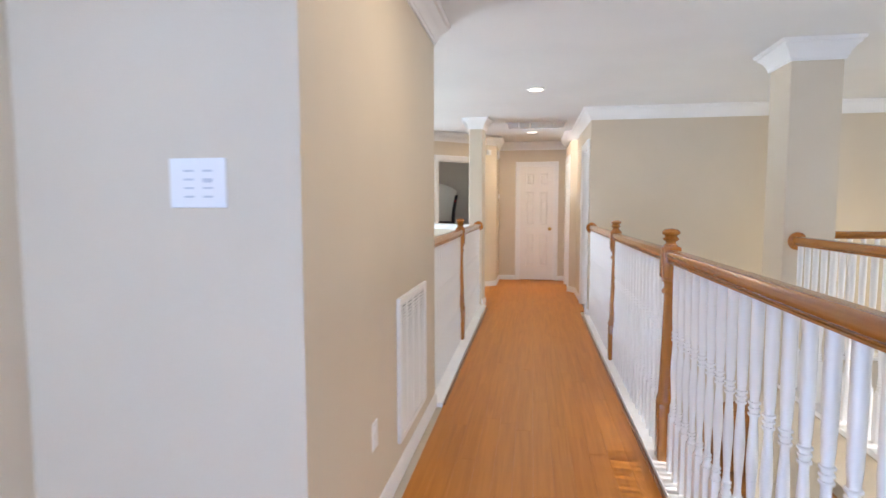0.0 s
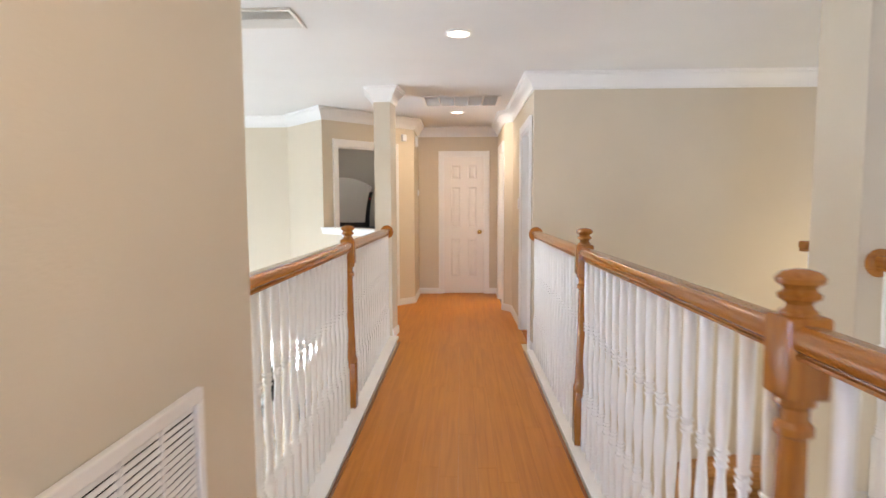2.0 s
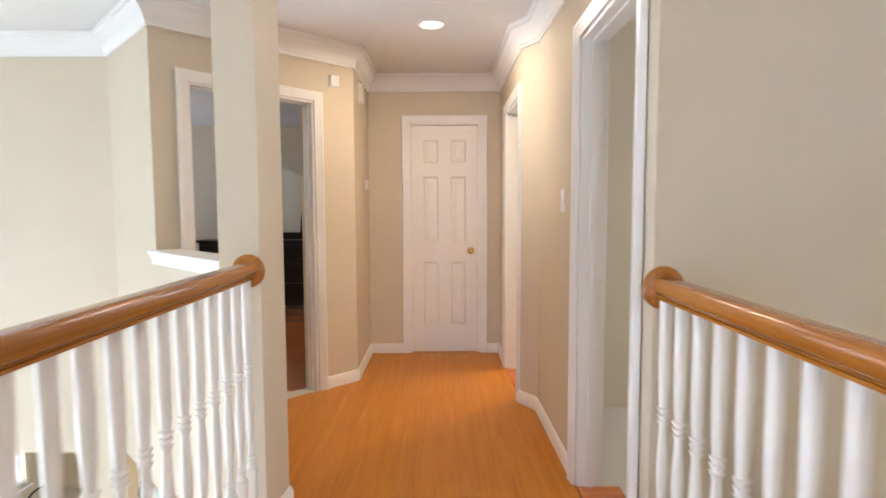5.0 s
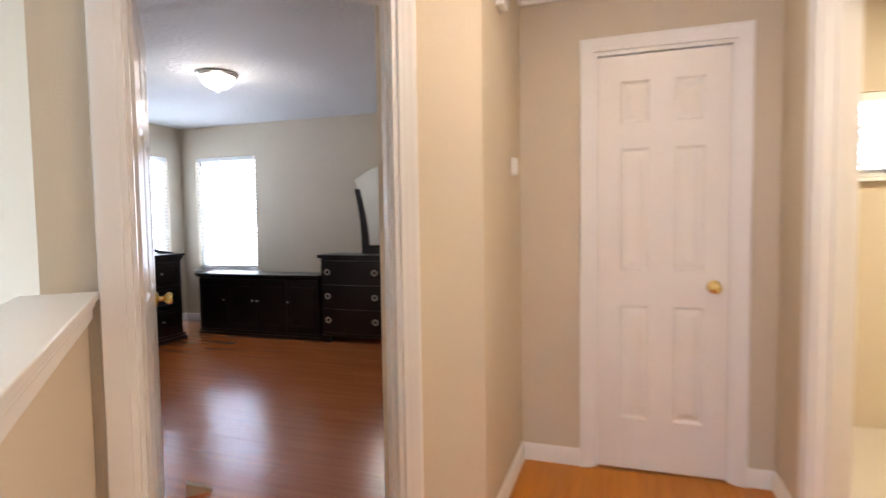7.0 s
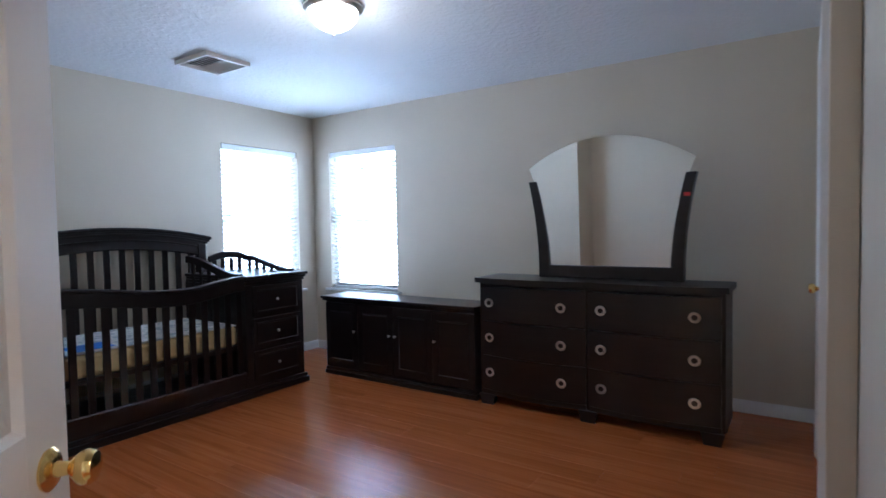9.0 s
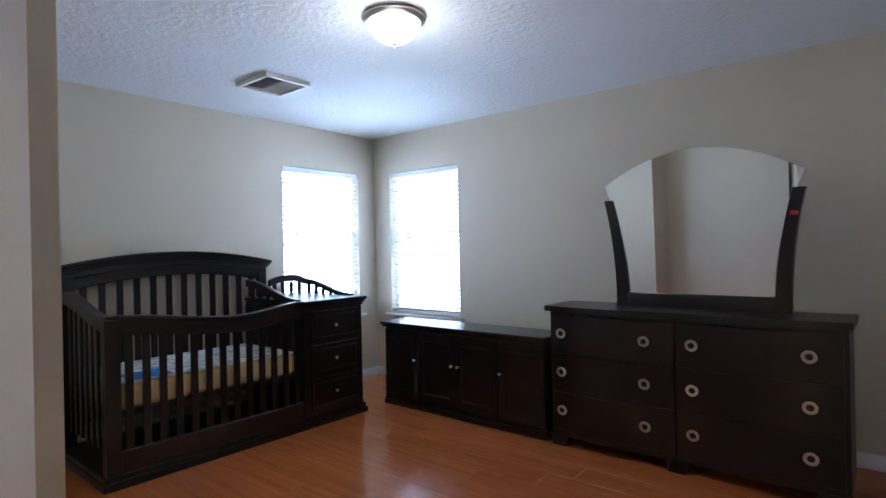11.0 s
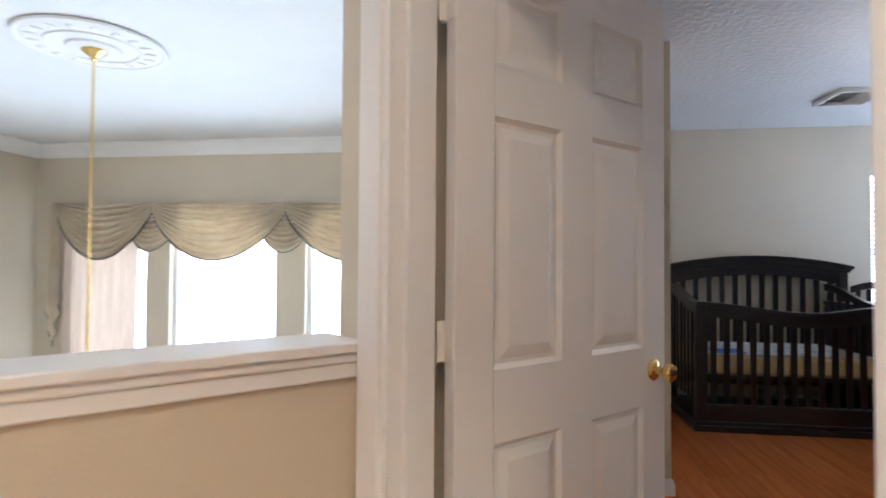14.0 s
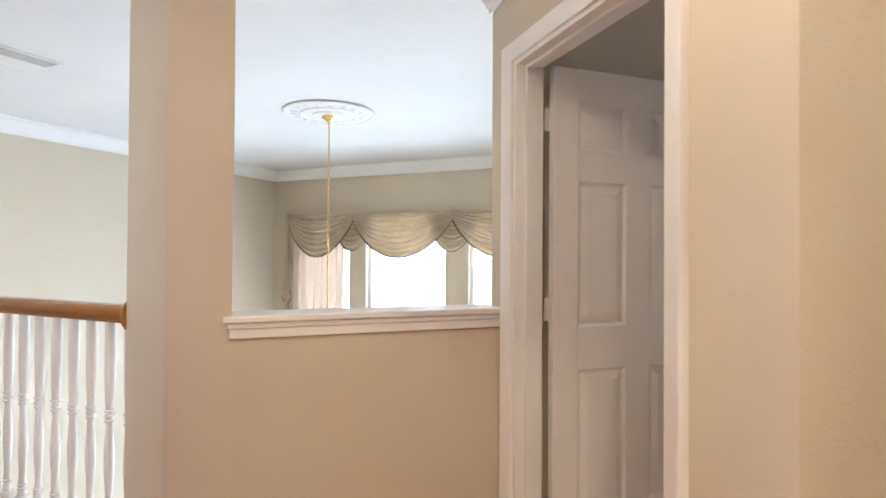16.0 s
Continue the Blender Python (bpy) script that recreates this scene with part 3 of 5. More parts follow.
stop.matrix_world = wall_frame((sp.x + 0.075, sp.y + 0.05), (0.72, 0.69))
tagged(stop, "small beige wooden door stop on the floor", "door stop")
# closet door in the bedroom's east wall
m = wall_frame((XC, 12.12), (0, -1))
casing(m, 0.82, 2.05)
jamb(m, 0.82, 2.05, T)
panel_door("door_3", wall_frame((XC + 0.010, 11.32), (0, 1), 0.008) @ Matrix.Translation((0, -0.036, 0)), 0.78, 2.018, "closed white six-panel closet door with brass knob", 1, False)
# side room and bath doorways
m = wall_frame((XR - 0.001, RW + 0.87), (-0.006, -1))
casing(m, 0.73, 2.05)
jamb(m, 0.73, 2.05, T)
m = wall_frame((HR, BATH[1]), (0, -1))
casing(m, BATH[1] - BATH[0], 2.05)
jamb(m, BATH[1] - BATH[0], 2.05, T)
for px, py in ((XR + 0.045, RW + 0.8505), (HR + 0.045, BATH[1] - 0.0195)):
    tagged(part("strike_plate", one_box(px, py - 0.002, 0.89, px + 0.03, py + 0.001, 0.95, 0.0005), M_NICKEL), "small brushed strike plate on the door jamb", "strike plate")

for n, q in (("threshold_bath", (HR, BATH[0] + 0.018, HR + 0.2, BATH[1] - 0.018)), ("threshold_side", (XR, RW + 0.16, XR + 0.2, RW + 0.85))):
    tagged(part(n, one_box(q[0], q[1], -0.012, q[2], q[3], 0.004, 0.002), M_BFLOOR), "wooden threshold strip in the doorway", "threshold", kind="structure")

# ledge on the half wall
ledge_bm = bmesh.new()
lm = wall_frame(E3, DK)
LL = (Vector(K2) - Vector(E3)).length
box(ledge_bm, -0.030, -0.030, 1.048, LL - 0.001, 0.155, 1.070, 0.004)
box(ledge_bm, -0.018, -0.020, 1.026, LL - 0.001, 0.144, 1.048, 0.006)
box(ledge_bm, -0.010, -0.013, 0.992, LL - 0.001, 0.0, 1.026, 0.004)
box(ledge_bm, -0.010, 0.12, 0.992, LL - 0.001, 0.134, 1.026, 0.004)
lo = part("ledge", ledge_bm, M_TRIM)
lo.matrix_world = lm
tagged(lo, "white moulded wooden ledge capping the half wall", "ledge", kind="structure")


# ---- windows and blinds ----
def window(name, m, w, h, label, blind, deep=0.16, mull=False):
    """Local x across, -y into the room, z up from the opening's foot."""
    base = empty(name, m, label, "window", kind="structure")
    f = bmesh.new()
    y0, y1 = deep * 0.45, deep * 0.78
    for q in ((0, 0, 0.045, h), (w - 0.045, 0, w, h), (0.045, 0, w - 0.045, 0.05), (0.045, h - 0.045, w - 0.045, h), (0.045, h * 0.5 - 0.022, w - 0.045, h * 0.5 + 0.022)):
        box(f, q[0], y0, q[1], q[2], y1, q[3], 0.003)
    part("window_frame", f, M_TRIM, base)
    for z0, z1 in ((0.05, h * 0.5 - 0.022), (h * 0.5 + 0.022, h - 0.045)):
        g = part("pane", one_box(0.045, y1 - 0.02, z0, w - 0.045, y1 - 0.016, z1), M_GLASS, base)
        g.visible_shadow = False
    s = bmesh.new()
    box(s, -0.05, -0.05, -0.022, w + 0.05, y0, 0.0, 0.004)
    part("window_sill", s, M_TRIM, base)
    if blind:
        hb = bmesh.new()
        box(hb, 0.012, 0.006, h - 0.055, w - 0.012, 0.05, h - 0.004, 0.004)
        part("head_rail", hb, M_PLASTIC, base, "white blind head rail")
        one = mesh_of("slat", one_box(0.014, -0.023, -0.0012, w - 0.014, 0.023, 0.0012, 0.0), M_SLAT)
        n = int((h - 0.1) / 0.042)
        for i in range(n):
            o = new("slat", one)
            o.parent = base
            o.location = (0, 0.03, 0.04 + i * 0.042)
            o.rotation_euler = (radians(-24), 0, 0)
        bb = bmesh.new()
        box(bb, 0.014, 0.016, 0.005, w - 0.014, 0.044, 0.024, 0.003)
        part("bottom_rail", bb, M_PLASTIC, base)
        for x in (0.15, w - 0.15):
            part("cord", tube(bmesh.new(), [(x, 0.004, 0.02), (x, 0.004, h - 0.05)], 0.0012, 5), M_PLASTIC, base)
    return base


M_SLAT = principled("blind_slat", (0.86, 0.87, 0.87), 0.5)
bsdf(M_SLAT).inputs["Transmission Weight"].default_value = 0.0
window("window_1", wall_frame((XW, BW1[0]), (0, 1), BW1[2]), BW1[1] - BW1[0], BW1[3] - BW1[2], "bright bedroom window with white horizontal blinds", True)
window("window_2", wall_frame((BW2[0], YB1), (1, 0), BW2[2]), BW2[1] - BW2[0], BW2[3] - BW2[2], "bright bedroom window with white horizontal blinds", True)
for i, (a, b) in enumerate(LIVWIN):
    window("window_%d" % (3 + i), wall_frame((XW, a), (0, 1), -2.1), b - a, 3.88, "tall bright living room window with white frame", False)
window("window_6", wall_frame((XW, 11.7), (0, 1), -2.35), 0.4, 1.6, "narrow lower window with white blinds", True)
window("window_7", wall_frame((-4.05, YB1), (1, 0), -2.15), 1.5, 1.4, "lower breakfast room window with white blinds", True)
window("window_8", wall_frame((1.02, 10.9), (1, 0), 1.46), 0.73, 0.49, "small bathroom window with white blinds", True, 0.12)
window("window_9", wall_frame((-1.02, -2.5), (-1, 0), 0.5) @ Matrix.Translation((-1.4, 0, 0)), 1.4, 1.6, "landing window with white frame", False, 0.12)
window("window_10", wall_frame((6.5, 3.4), (0, -1), -0.6), 3.4, 2.66, "wide foyer window with white frame", False, 0.12)


# ---- bedroom furniture ----
def knob_small(parent, x, y, z, m=None):
    o = part("knob", lathe(bmesh.new(), [(0.006, 0.0), (0.005, 0.010), (0.011, 0.016), (0.012, 0.022), (0.006, 0.027)], 12), M_NICKEL, parent, "small round metal knob", True)
    o.location = (x, y, z)
    o.rotation_euler = (radians(90), 0, 0)
    return o


def ring_pull(parent, x, y, z):
    bm = bmesh.new()
    R, r, seg, sub = 0.026, 0.009, 20, 8
    grid = [[bm.verts.new(((R + r * math.cos(2 * math.pi * j / sub)) * math.cos(2 * math.pi * i / seg), -0.008 + 0.55 * r * math.sin(2 * math.pi * j / sub), 0.94 * (R + r * math.cos(2 * math.pi * j / sub)) * math.sin(2 * math.pi * i / seg))) for j in range(sub)] for i in range(seg)]
    for i in range(seg):
        for j in range(sub):
            bm.faces.new((grid[i][j], grid[(i + 1) % seg][j], grid[(i + 1) % seg][(j + 1) % sub], grid[i][(j + 1) % sub]))
    o = part("ring_pull", bm, M_NICKEL, parent, "oval brushed nickel ring pull", True)
    o.location = (x, y, z)
    return o


def frame_panel(bm, x0, z0, x1, z1, y, inset=0.03, depth=0.010):
    """A recessed moulded panel on a front that faces -y."""
    lv = [(0.0, 0.0), (0.0, -0.006), (0.008, -0.006), (0.018, depth), (inset, depth)]
    rings = []
    for ins, dep in lv:
        rings.append([bm.verts.new(p) for p in ((x0 + ins, y + dep, z0 + ins), (x1 - ins, y + dep, z0 + ins), (x1 - ins, y + dep, z1 - ins), (x0 + ins, y + dep, z1 - ins))])
    for a, b in zip(rings, rings[1:]):
        for k in range(4):
            bm.faces.new((a[k], a[(k + 1) % 4], b[(k + 1) % 4], b[k]))
    bm.faces.new(rings[-1])


def bow_front(bm, x0, x1, z0, z1, y, bow, back, seg=10):
    """A drawer front that swells towards -y."""
    pts = [(x0 + (x1 - x0) * i / seg, y - bow * (1 - (2 * i / seg - 1) ** 2)) for i in range(seg + 1)]
    prism(bm, pts + [(x1, back), (x0, back)], z0, z1)


def dresser():
    W, DP, H = 1.59, 0.36, 0.908
    base = empty("dresser", Matrix.Translation((-3.075, 12.035, 0)), "dark espresso wooden dresser with six bowed drawers", "dresser")
    b = bmesh.new()
    box(b, 0.0, 0.03, 0.07, W, DP, H - 0.035, 0.004)
    part("body", b, M_DARK, base)
    t = bmesh.new()
    half_w = W / 2
    pts = []
    for c0 in (0.0, half_w):
        for i in range(11):
            u = i / 10
            pts.append((c0 - 0.02 + (half_w + (0.04 if c0 else 0.02)) * u if c0 == 0 else half_w + (half_w + 0.02) * u, -0.012 - 0.045 * (1 - (2 * u - 1) ** 2)))
    clean = []
    for p in pts:
        if not clean or p[0] > clean[-1][0] + 1e-4:
            clean.append(p)
    prism(t, clean + [(W + 0.02, DP + 0.01), (-0.02, DP + 0.01)], H - 0.034, H)
    part("top", t, M_DARK, base, "dark polished wooden top")
    for c in range(2):
        for r in range(3):
            z0 = 0.106 + r * 0.2485
            x0 = 0.022 + c * (half_w - 0.012)
            x1 = x0 + half_w - 0.032
            d = bmesh.new()
            bow_front(d, x0, x1, z0, z0 + 0.244, 0.018, 0.042, 0.034)
            dr = part("drawer", d, M_DARK, base, "", True)
            for x in (0.091, 0.630) if c == 0 else (0.890, 1.434):
                u = (x - x0) / (x1 - x0)
                ring_pull(dr, x, 0.016 - 0.042 * (1 - (2 * u - 1) ** 2), z0 + 0.128)
    ap = bmesh.new()
    bow_front(ap, 0.02, half_w - 0.01, 0.068, 0.102, 0.02, 0.035, 0.05)
    bow_front(ap, half_w + 0.01, W - 0.02, 0.068, 0.102, 0.02, 0.035, 0.05)
    part("apron", ap, M_DARK, base)
    for x in (0.0, half_w - 0.06, W - 0.13):
        for y in (0.0, DP - 0.1):
            f = bmesh.new()
            w2 = 0.13
            pr = [(x, y), (x + w2, y), (x + w2 - 0.02, y + 0.08), (x + 0.02, y + 0.08)]
            prism(f, pr, 0.0, 0.072)
            for v in f.verts:
                if v.co.z < 0.01:
                    v.co.x = x + w2 / 2 + (v.co.x - x - w2 / 2) * 0.72
            part("foot", f, M_DARK, base)
    return base


def dresser_mirror():
    z0 = 0.908
    base = empty("dresser_mirror", Matrix.Translation((-2.215, 12.27, z0)), "arched mirror with curved dark wooden posts on the dresser", "mirror")
    bm = bmesh.new()
    n = 18
    low_w, top_w, side_z, top_z, foot = 0.397, 0.547, 0.767, 0.947, 0.087
    prof = []
    for i in range(n + 1):
        u = i / n
        prof.append((low_w + (top_w - low_w) * u ** 1.9, foot + (side_z - foot) * u))
    arc = []
    for i in range(1, 2 * n):
        u = i / (2 * n)
        ax = top_w * (1 - 2 * u)
        arc.append((ax, side_z + (top_z - side_z) * (1 - (2 * u - 1) ** 2)))
    loop = prof + arc + [(-x, z) for x, z in prof[::-1]]
    fr = [bm.verts.new((x, 0.0, z)) for x, z in loop]
    bk = [bm.verts.new((x, 0.012, z)) for x, z in loop]
    bm.faces.new(fr)
    bm.faces.new(bk[::-1])
    for i in range(len(loop)):
        j = (i + 1) % len(loop)
        bm.faces.new((fr[i], bk[i], bk[j], fr[j]))
    mg = part("mirror_glass", bm, M_MIRROR, base, "clear arched mirror glass with bevelled edge")
    mg.rotation_euler = (radians(1.5), 0, 0)
    for s in (-1, 1):
        pb = bmesh.new()
        rows = []
        for i in range(n + 1):
            u = i / n
            x = low_w + 0.004 + (top_w - low_w) * 0.60 * u ** 1.9
            z = 0.675 * u
            wd = 0.078 - 0.018 * u
            rows.append([(s * x, -0.02, z), (s * (x + wd), -0.02, z), (s * (x + wd), 0.04, z), (s * x, 0.04, z)])
        vs = [[pb.verts.new(p) for p in r] for r in rows]
        for a, b in zip(vs, vs[1:]):
            for k in range(4):
                pb.faces.new((a[k], a[(k + 1) % 4], b[(k + 1) % 4], b[k]))
        pb.faces.new(vs[0][::-1])
        pb.faces.new(vs[-1])
        part("post", pb, M_DARK, base, "", True)
    part("bottom_rail", one_box(-low_w - 0.05, -0.018, 0.0, low_w + 0.05, 0.03, foot, 0.004), M_DARK, base)
    tg = part("tag", one_box(0.478, -0.024, 0.53, 0.515, -0.0205, 0.552), M_RED, base, "small red sticker")
    return base


def low_chest():
    W, DP, H = 1.56, 0.32, 0.69
    base = empty("low_chest", Matrix.Translation((-4.665, 12.05, 0)), "low dark espresso wooden chest with panelled doors", "chest")
    part("body", one_box(0.015, 0.02, 0.06, W - 0.015, DP, H - 0.04, 0.003), M_DARK, base)
    t = bmesh.new()
    box(t, -0.02, -0.022, H - 0.022, W, DP + 0.005, H, 0.005)
    box(t, -0.008, -0.008, H - 0.042, W - 0.008, DP, H - 0.0225, 0.004)
    part("top", t, M_DARK, base, "polished dark wooden top")
    p = bmesh.new()
    box(p, 0.0, -0.004, 0.0, W, DP, 0.035, 0.004)
    box(p, 0.006, 0.004, 0.0355, W - 0.006, DP, 0.062, 0.006)
    part("plinth", p, M_DARK, base)
    ws = (0.0, 0.375, 0.76, 1.145, 1.53)
    for i, (a, b) in enumerate(zip(ws, ws[1:])):
        d = bmesh.new()
        x0, x1 = 0.022 + a, 0.012 + b
        box(d, x0, 0.002, 0.075, x1, 0.021, H - 0.055, 0.002)
        frame_panel(d, x0 + 0.05, 0.135, x1 - 0.05, H - 0.125, 0.0015)
        dr = part("door", d, M_DARK, base)
        knob_small(dr, (x1 - 0.025) if i in (0, 1) else (x0 + 0.025), 0.002, 0.40)
    return base


def crib():
    x_front, x_back, y0, y1 = -4.625, -5.43, 9.93, 11.775
    L, DP = y1 - y0, x_front - x_back
    # local x runs north along the front, local y points to the wall behind
    m = Matrix.Translation((x_front, y0, 0)) @ Matrix.Rotation(radians(90), 4, "Z")
    base = empty("crib", m, "dark wooden convertible crib with slatted sides and drawers", "crib")
    C = 0.56
    xs = L - C
    back_x = 1.455
    N = 26

    def bar(name, pts, h, th, y, label=""):
        """A rail of height h that follows (x, z) points along the crib."""
        bm = bmesh.new()
        e = min(0.006, h / 4, th / 4)
        ring = ((y + e, -h), (y + th - e, -h), (y + th, e - h), (y + th, -e), (y + th - e, 0), (y + e, 0), (y, -e), (y, e - h))
        vs = [[bm.verts.new((x, a, z + b)) for a, b in ring] for x, z in pts]
        for a, b in zip(vs, vs[1:]):
            for k in range(8):
                bm.faces.new((a[k], a[(k + 1) % 8], b[(k + 1) % 8], b[k]))
        bm.faces.new(vs[0][::-1])
        bm.faces.new(vs[-1])
        return part(name, bm, M_DARK, base, label, True)

    def cross_rail(name, x, th, ya, yb, za, zb, h, n, foot):
        """A sloping end rail from front to back with upright slats under it."""
        z_of = lambda u: za + (zb - za) * (3 * u * u - 2 * u ** 3)
        bm = bmesh.new()
        vs = []
        for i in range(15):
            u = i / 14
            y, z = ya + (yb - ya) * u, z_of(u)
            vs.append([bm.verts.new(q) for q in ((x, y, z - h), (x + th, y, z - h), (x + th, y, z), (x, y, z))])
        for a, b in zip(vs, vs[1:]):
            for k in range(4):
                bm.faces.new((a[k], a[(k + 1) % 4], b[(k + 1) % 4], b[k]))
        bm.faces.new(vs[0][::-1])
        bm.faces.new(vs[-1])
        part(name, bm, M_DARK, base, "", True)
        for i in range(n):
            u = (i + 0.7) / (n + 0.4)
            y = ya + (yb - ya) * u
            part("end_slat", one_box(x + th / 2 - 0.008, y - 0.018, foot, x + th / 2 + 0.008, y + 0.018, z_of(u) - h + 0.005, 0.002), M_DARK, base)

    def serp(x):
        u = min(x / 0.80, 1.0)
        w = min(max((x - 0.82) / 0.46, 0), 1)
        return 0.868 + 0.072 * (0.5 + 0.5 * math.cos(math.pi * u)) + 0.048 * (3 * w * w - 2 * w ** 3)

    top = [(xs * i / N, serp(xs * i / N)) for i in range(N + 1)]
    bar("top_rail", top, 0.095, 0.045, 0.0)
    bar("rail_cap", [(x, z + 0.018) for x, z in top], 0.019, 0.070, -0.014)
    bar("bottom_rail", [(0, 0.20), (xs, 0.20)], 0.13, 0.035, 0.004)
    pl = bmesh.new()
    box(pl, -0.03, -0.03, 0.0, L + 0.03, DP, 0.045, 0.006)
    box(pl, -0.018, -0.018, 0.0455, L + 0.018, DP, 0.075, 0.006)
    part("plinth", pl, M_DARK, base)
    part("post", one_box(-0.005, -0.008, 0.07, 0.075, 0.06, serp(0) - 0.002, 0.004), M_DARK, base)
    for i in range(13):
        x = 0.125 + i * (xs - 0.17) / 12
        part("slat", one_box(x - 0.021, 0.012, 0.195, x + 0.021, 0.028, serp(x) - 0.09, 0.002), M_DARK, base)

    # tall back panel with an arched, stepped cornice
    def arch(x):
        u = 2 * x / back_x - 1
        return 1.275 - 0.085 * u * u

    top = [(back_x * i / N, arch(back_x * i / N)) for i in range(N + 1)]
    yb = DP - 0.05
    bar("back_top", top, 0.13, 0.04, yb)
    for grow, up, h, out in ((1.045, 0.040, 0.026, 0.042), (1.030, 0.016, 0.018, 0.030), (1.016, 0.000, 0.018, 0.018), (1.006, -0.050, 0.010, 0.008)):
        off = back_x * (grow - 1) / 2
        bar("back_cornice", [(x * grow - off, z + up) for x, z in top], h, 0.04 + out, yb - out)
    bar("back_bottom", [(0, 0.40), (back_x, 0.40)], 0.2, 0.04, yb)
    for x in (0.0, back_x - 0.07):
        part("back_post", one_box(x, yb - 0.01, 0.07, x + 0.07, yb + 0.045, 1.17, 0.004), M_DARK, base)
    for i in range(12):
        x = 0.125 + i * (back_x - 0.25) / 11
        part("slat", one_box(x - 0.021, yb + 0.012, 0.39, x + 0.021, yb + 0.028, arch(x) - 0.12, 0.002), M_DARK, base)
    cross_rail("end_rail", 0.0, 0.05, 0.04, DP - 0.06, serp(0) + 0.012, 1.07, 0.08, 7, 0.19)
    cross_rail("divider_rail", xs - 0.02, 0.04, 0.05, DP - 0.06, 0.945, 1.075, 0.055, 6, 0.19)
    # chest of drawers with a changing top at the north end
    part("chest_body", one_box(xs, 0.0, 0.07, L, DP - 0.01, 0.86, 0.004), M_DARK, base)
    ct = bmesh.new()
    box(ct, xs - 0.01, -0.035, 0.905, L + 0.035, DP - 0.02, 0.930, 0.006)
    box(ct, xs, -0.022, 0.884, L + 0.022, DP - 0.02, 0.905, 0.006)
    box(ct, xs, -0.010, 0.86, L + 0.010, DP - 0.02, 0.884, 0.004)
    part("chest_top", ct, M_DARK, base)
    part("corner_post", one_box(xs, -0.006, 0.075, xs + 0.05, 0.01, 0.86, 0.003), M_DARK, base)
    for r in range(3):
        d = bmesh.new()
        z0 = 0.115 + r * 0.25
        box(d, xs + 0.06, -0.014, z0, L - 0.04, 0.004, z0 + 0.232, 0.002)
        frame_panel(d, xs + 0.085, z0 + 0.03, L - 0.07, z0 + 0.202, -0.0145, 0.024, 0.008)
        dr = part("drawer", d, M_DARK, base)
        knob_small(dr, (xs + L) / 2, -0.010, z0 + 0.116)
    # low gallery round the changing top: arched at the back, sloping at the end
    g = [(back_x + 0.035 + (L - back_x - 0.02) * i / 16, 1.035 + 0.062 * math.sin(math.pi * (0.12 + 0.76 * i / 16))) for i in range(17)]
    bar("gallery_rail", g, 0.055, 0.035, DP - 0.06)
    for i in range(4):
        x = back_x + 0.085 + i * (L - back_x - 0.14) / 3
        part("gallery_slat", one_box(x - 0.018, DP - 0.05, 0.925, x + 0.018, DP - 0.036, 1.035, 0.002), M_DARK, base)
    cross_rail("gallery_end", L - 0.03, 0.035, 0.10, DP - 0.06, 0.945, 1.055, 0.035, 6, 0.925)
    part("mattress_board", one_box(0.05, 0.03, 0.38, xs - 0.03, DP - 0.06, 0.41), M_DARK, base)
    mat = empty("mattress", Matrix.Translation((x_front, y0, 0)) @ Matrix.Rotation(radians(90), 4, "Z"), "pale yellow crib mattress lying in the crib", "mattress")
    part("pad", one_box(0.07, 0.05, 0.412, xs - 0.04, DP - 0.08, 0.555, 0.025), M_YELLOW, mat)
    part("cover", one_box(0.075, 0.055, 0.5555, xs - 0.045, DP - 0.085, 0.568, 0.006), M_COVER, mat, "white quilted cover with a printed pattern")
    part("label", one_box(0.16, 0.09, 0.5685, 0.40, 0.30, 0.570), M_BLUE, mat, "blue printed label")
    return base


M_RED = principled("red_sticker", (0.65, 0.03, 0.03), 0.4)
M_YELLOW = paint("yellow_ticking", (0.72, 0.56, 0.27), 0.8, 60, 0.1)
M_COVER = principled("quilted_cover", (0.75, 0.76, 0.76), 0.8)
mix_noise(M_COVER, (0.45, 0.50, 0.55), (0.82, 0.82, 0.80), 16, 2.0, lo=0.40, hi=0.52)
M_BLUE = principled("blue_label", (0.03, 0.22, 0.75), 0.5)
dresser()
dresser_mirror()
low_chest()
crib()


def flush_lamp():
    base = empty("ceiling_lamp", Matrix.Translation((LAMP[0], LAMP[1], CEIL - 0.004)), "lit flush ceiling lamp with frosted glass bowl", "ceiling lamp")
    part("pan", lathe(bmesh.new(), [(0.14, 0.0), (0.150, -0.005), (0.157, -0.012), (0.157, -0.018), (0.148, -0.024), (0.138, -0.032), (0.130, -0.034)], 36), M_NICKEL, base, "brushed nickel rim", True)
    part("bowl", lathe(bmesh.new(), [(0.130, -0.0342), (0.129, -0.045), (0.119, -0.072), (0.096, -0.100), (0.06, -0.122), (0.03, -0.131), (0.010, -0.133)], 36), M_BOWL, base, "glowing frosted glass bowl", True)
    part("finial", lathe(bmesh.new(), [(0.010, -0.133), (0.012, -0.139), (0.006, -0.147), (0.009, -0.153), (0.003, -0.160)], 12), M_NICKEL, base, "", True)
    d = bpy.data.lights.new("bowl_light", "POINT")
    d.energy, d.color, d.shadow_soft_size = 4, (1.0, 0.93, 0.83), 0.12
    new("bowl_light", d).location = (LAMP[0], LAMP[1], CEIL - 0.36)


M_BOWL = glow("lit_bowl", (1.0, 0.92, 0.80), 4.5)
flush_lamp()


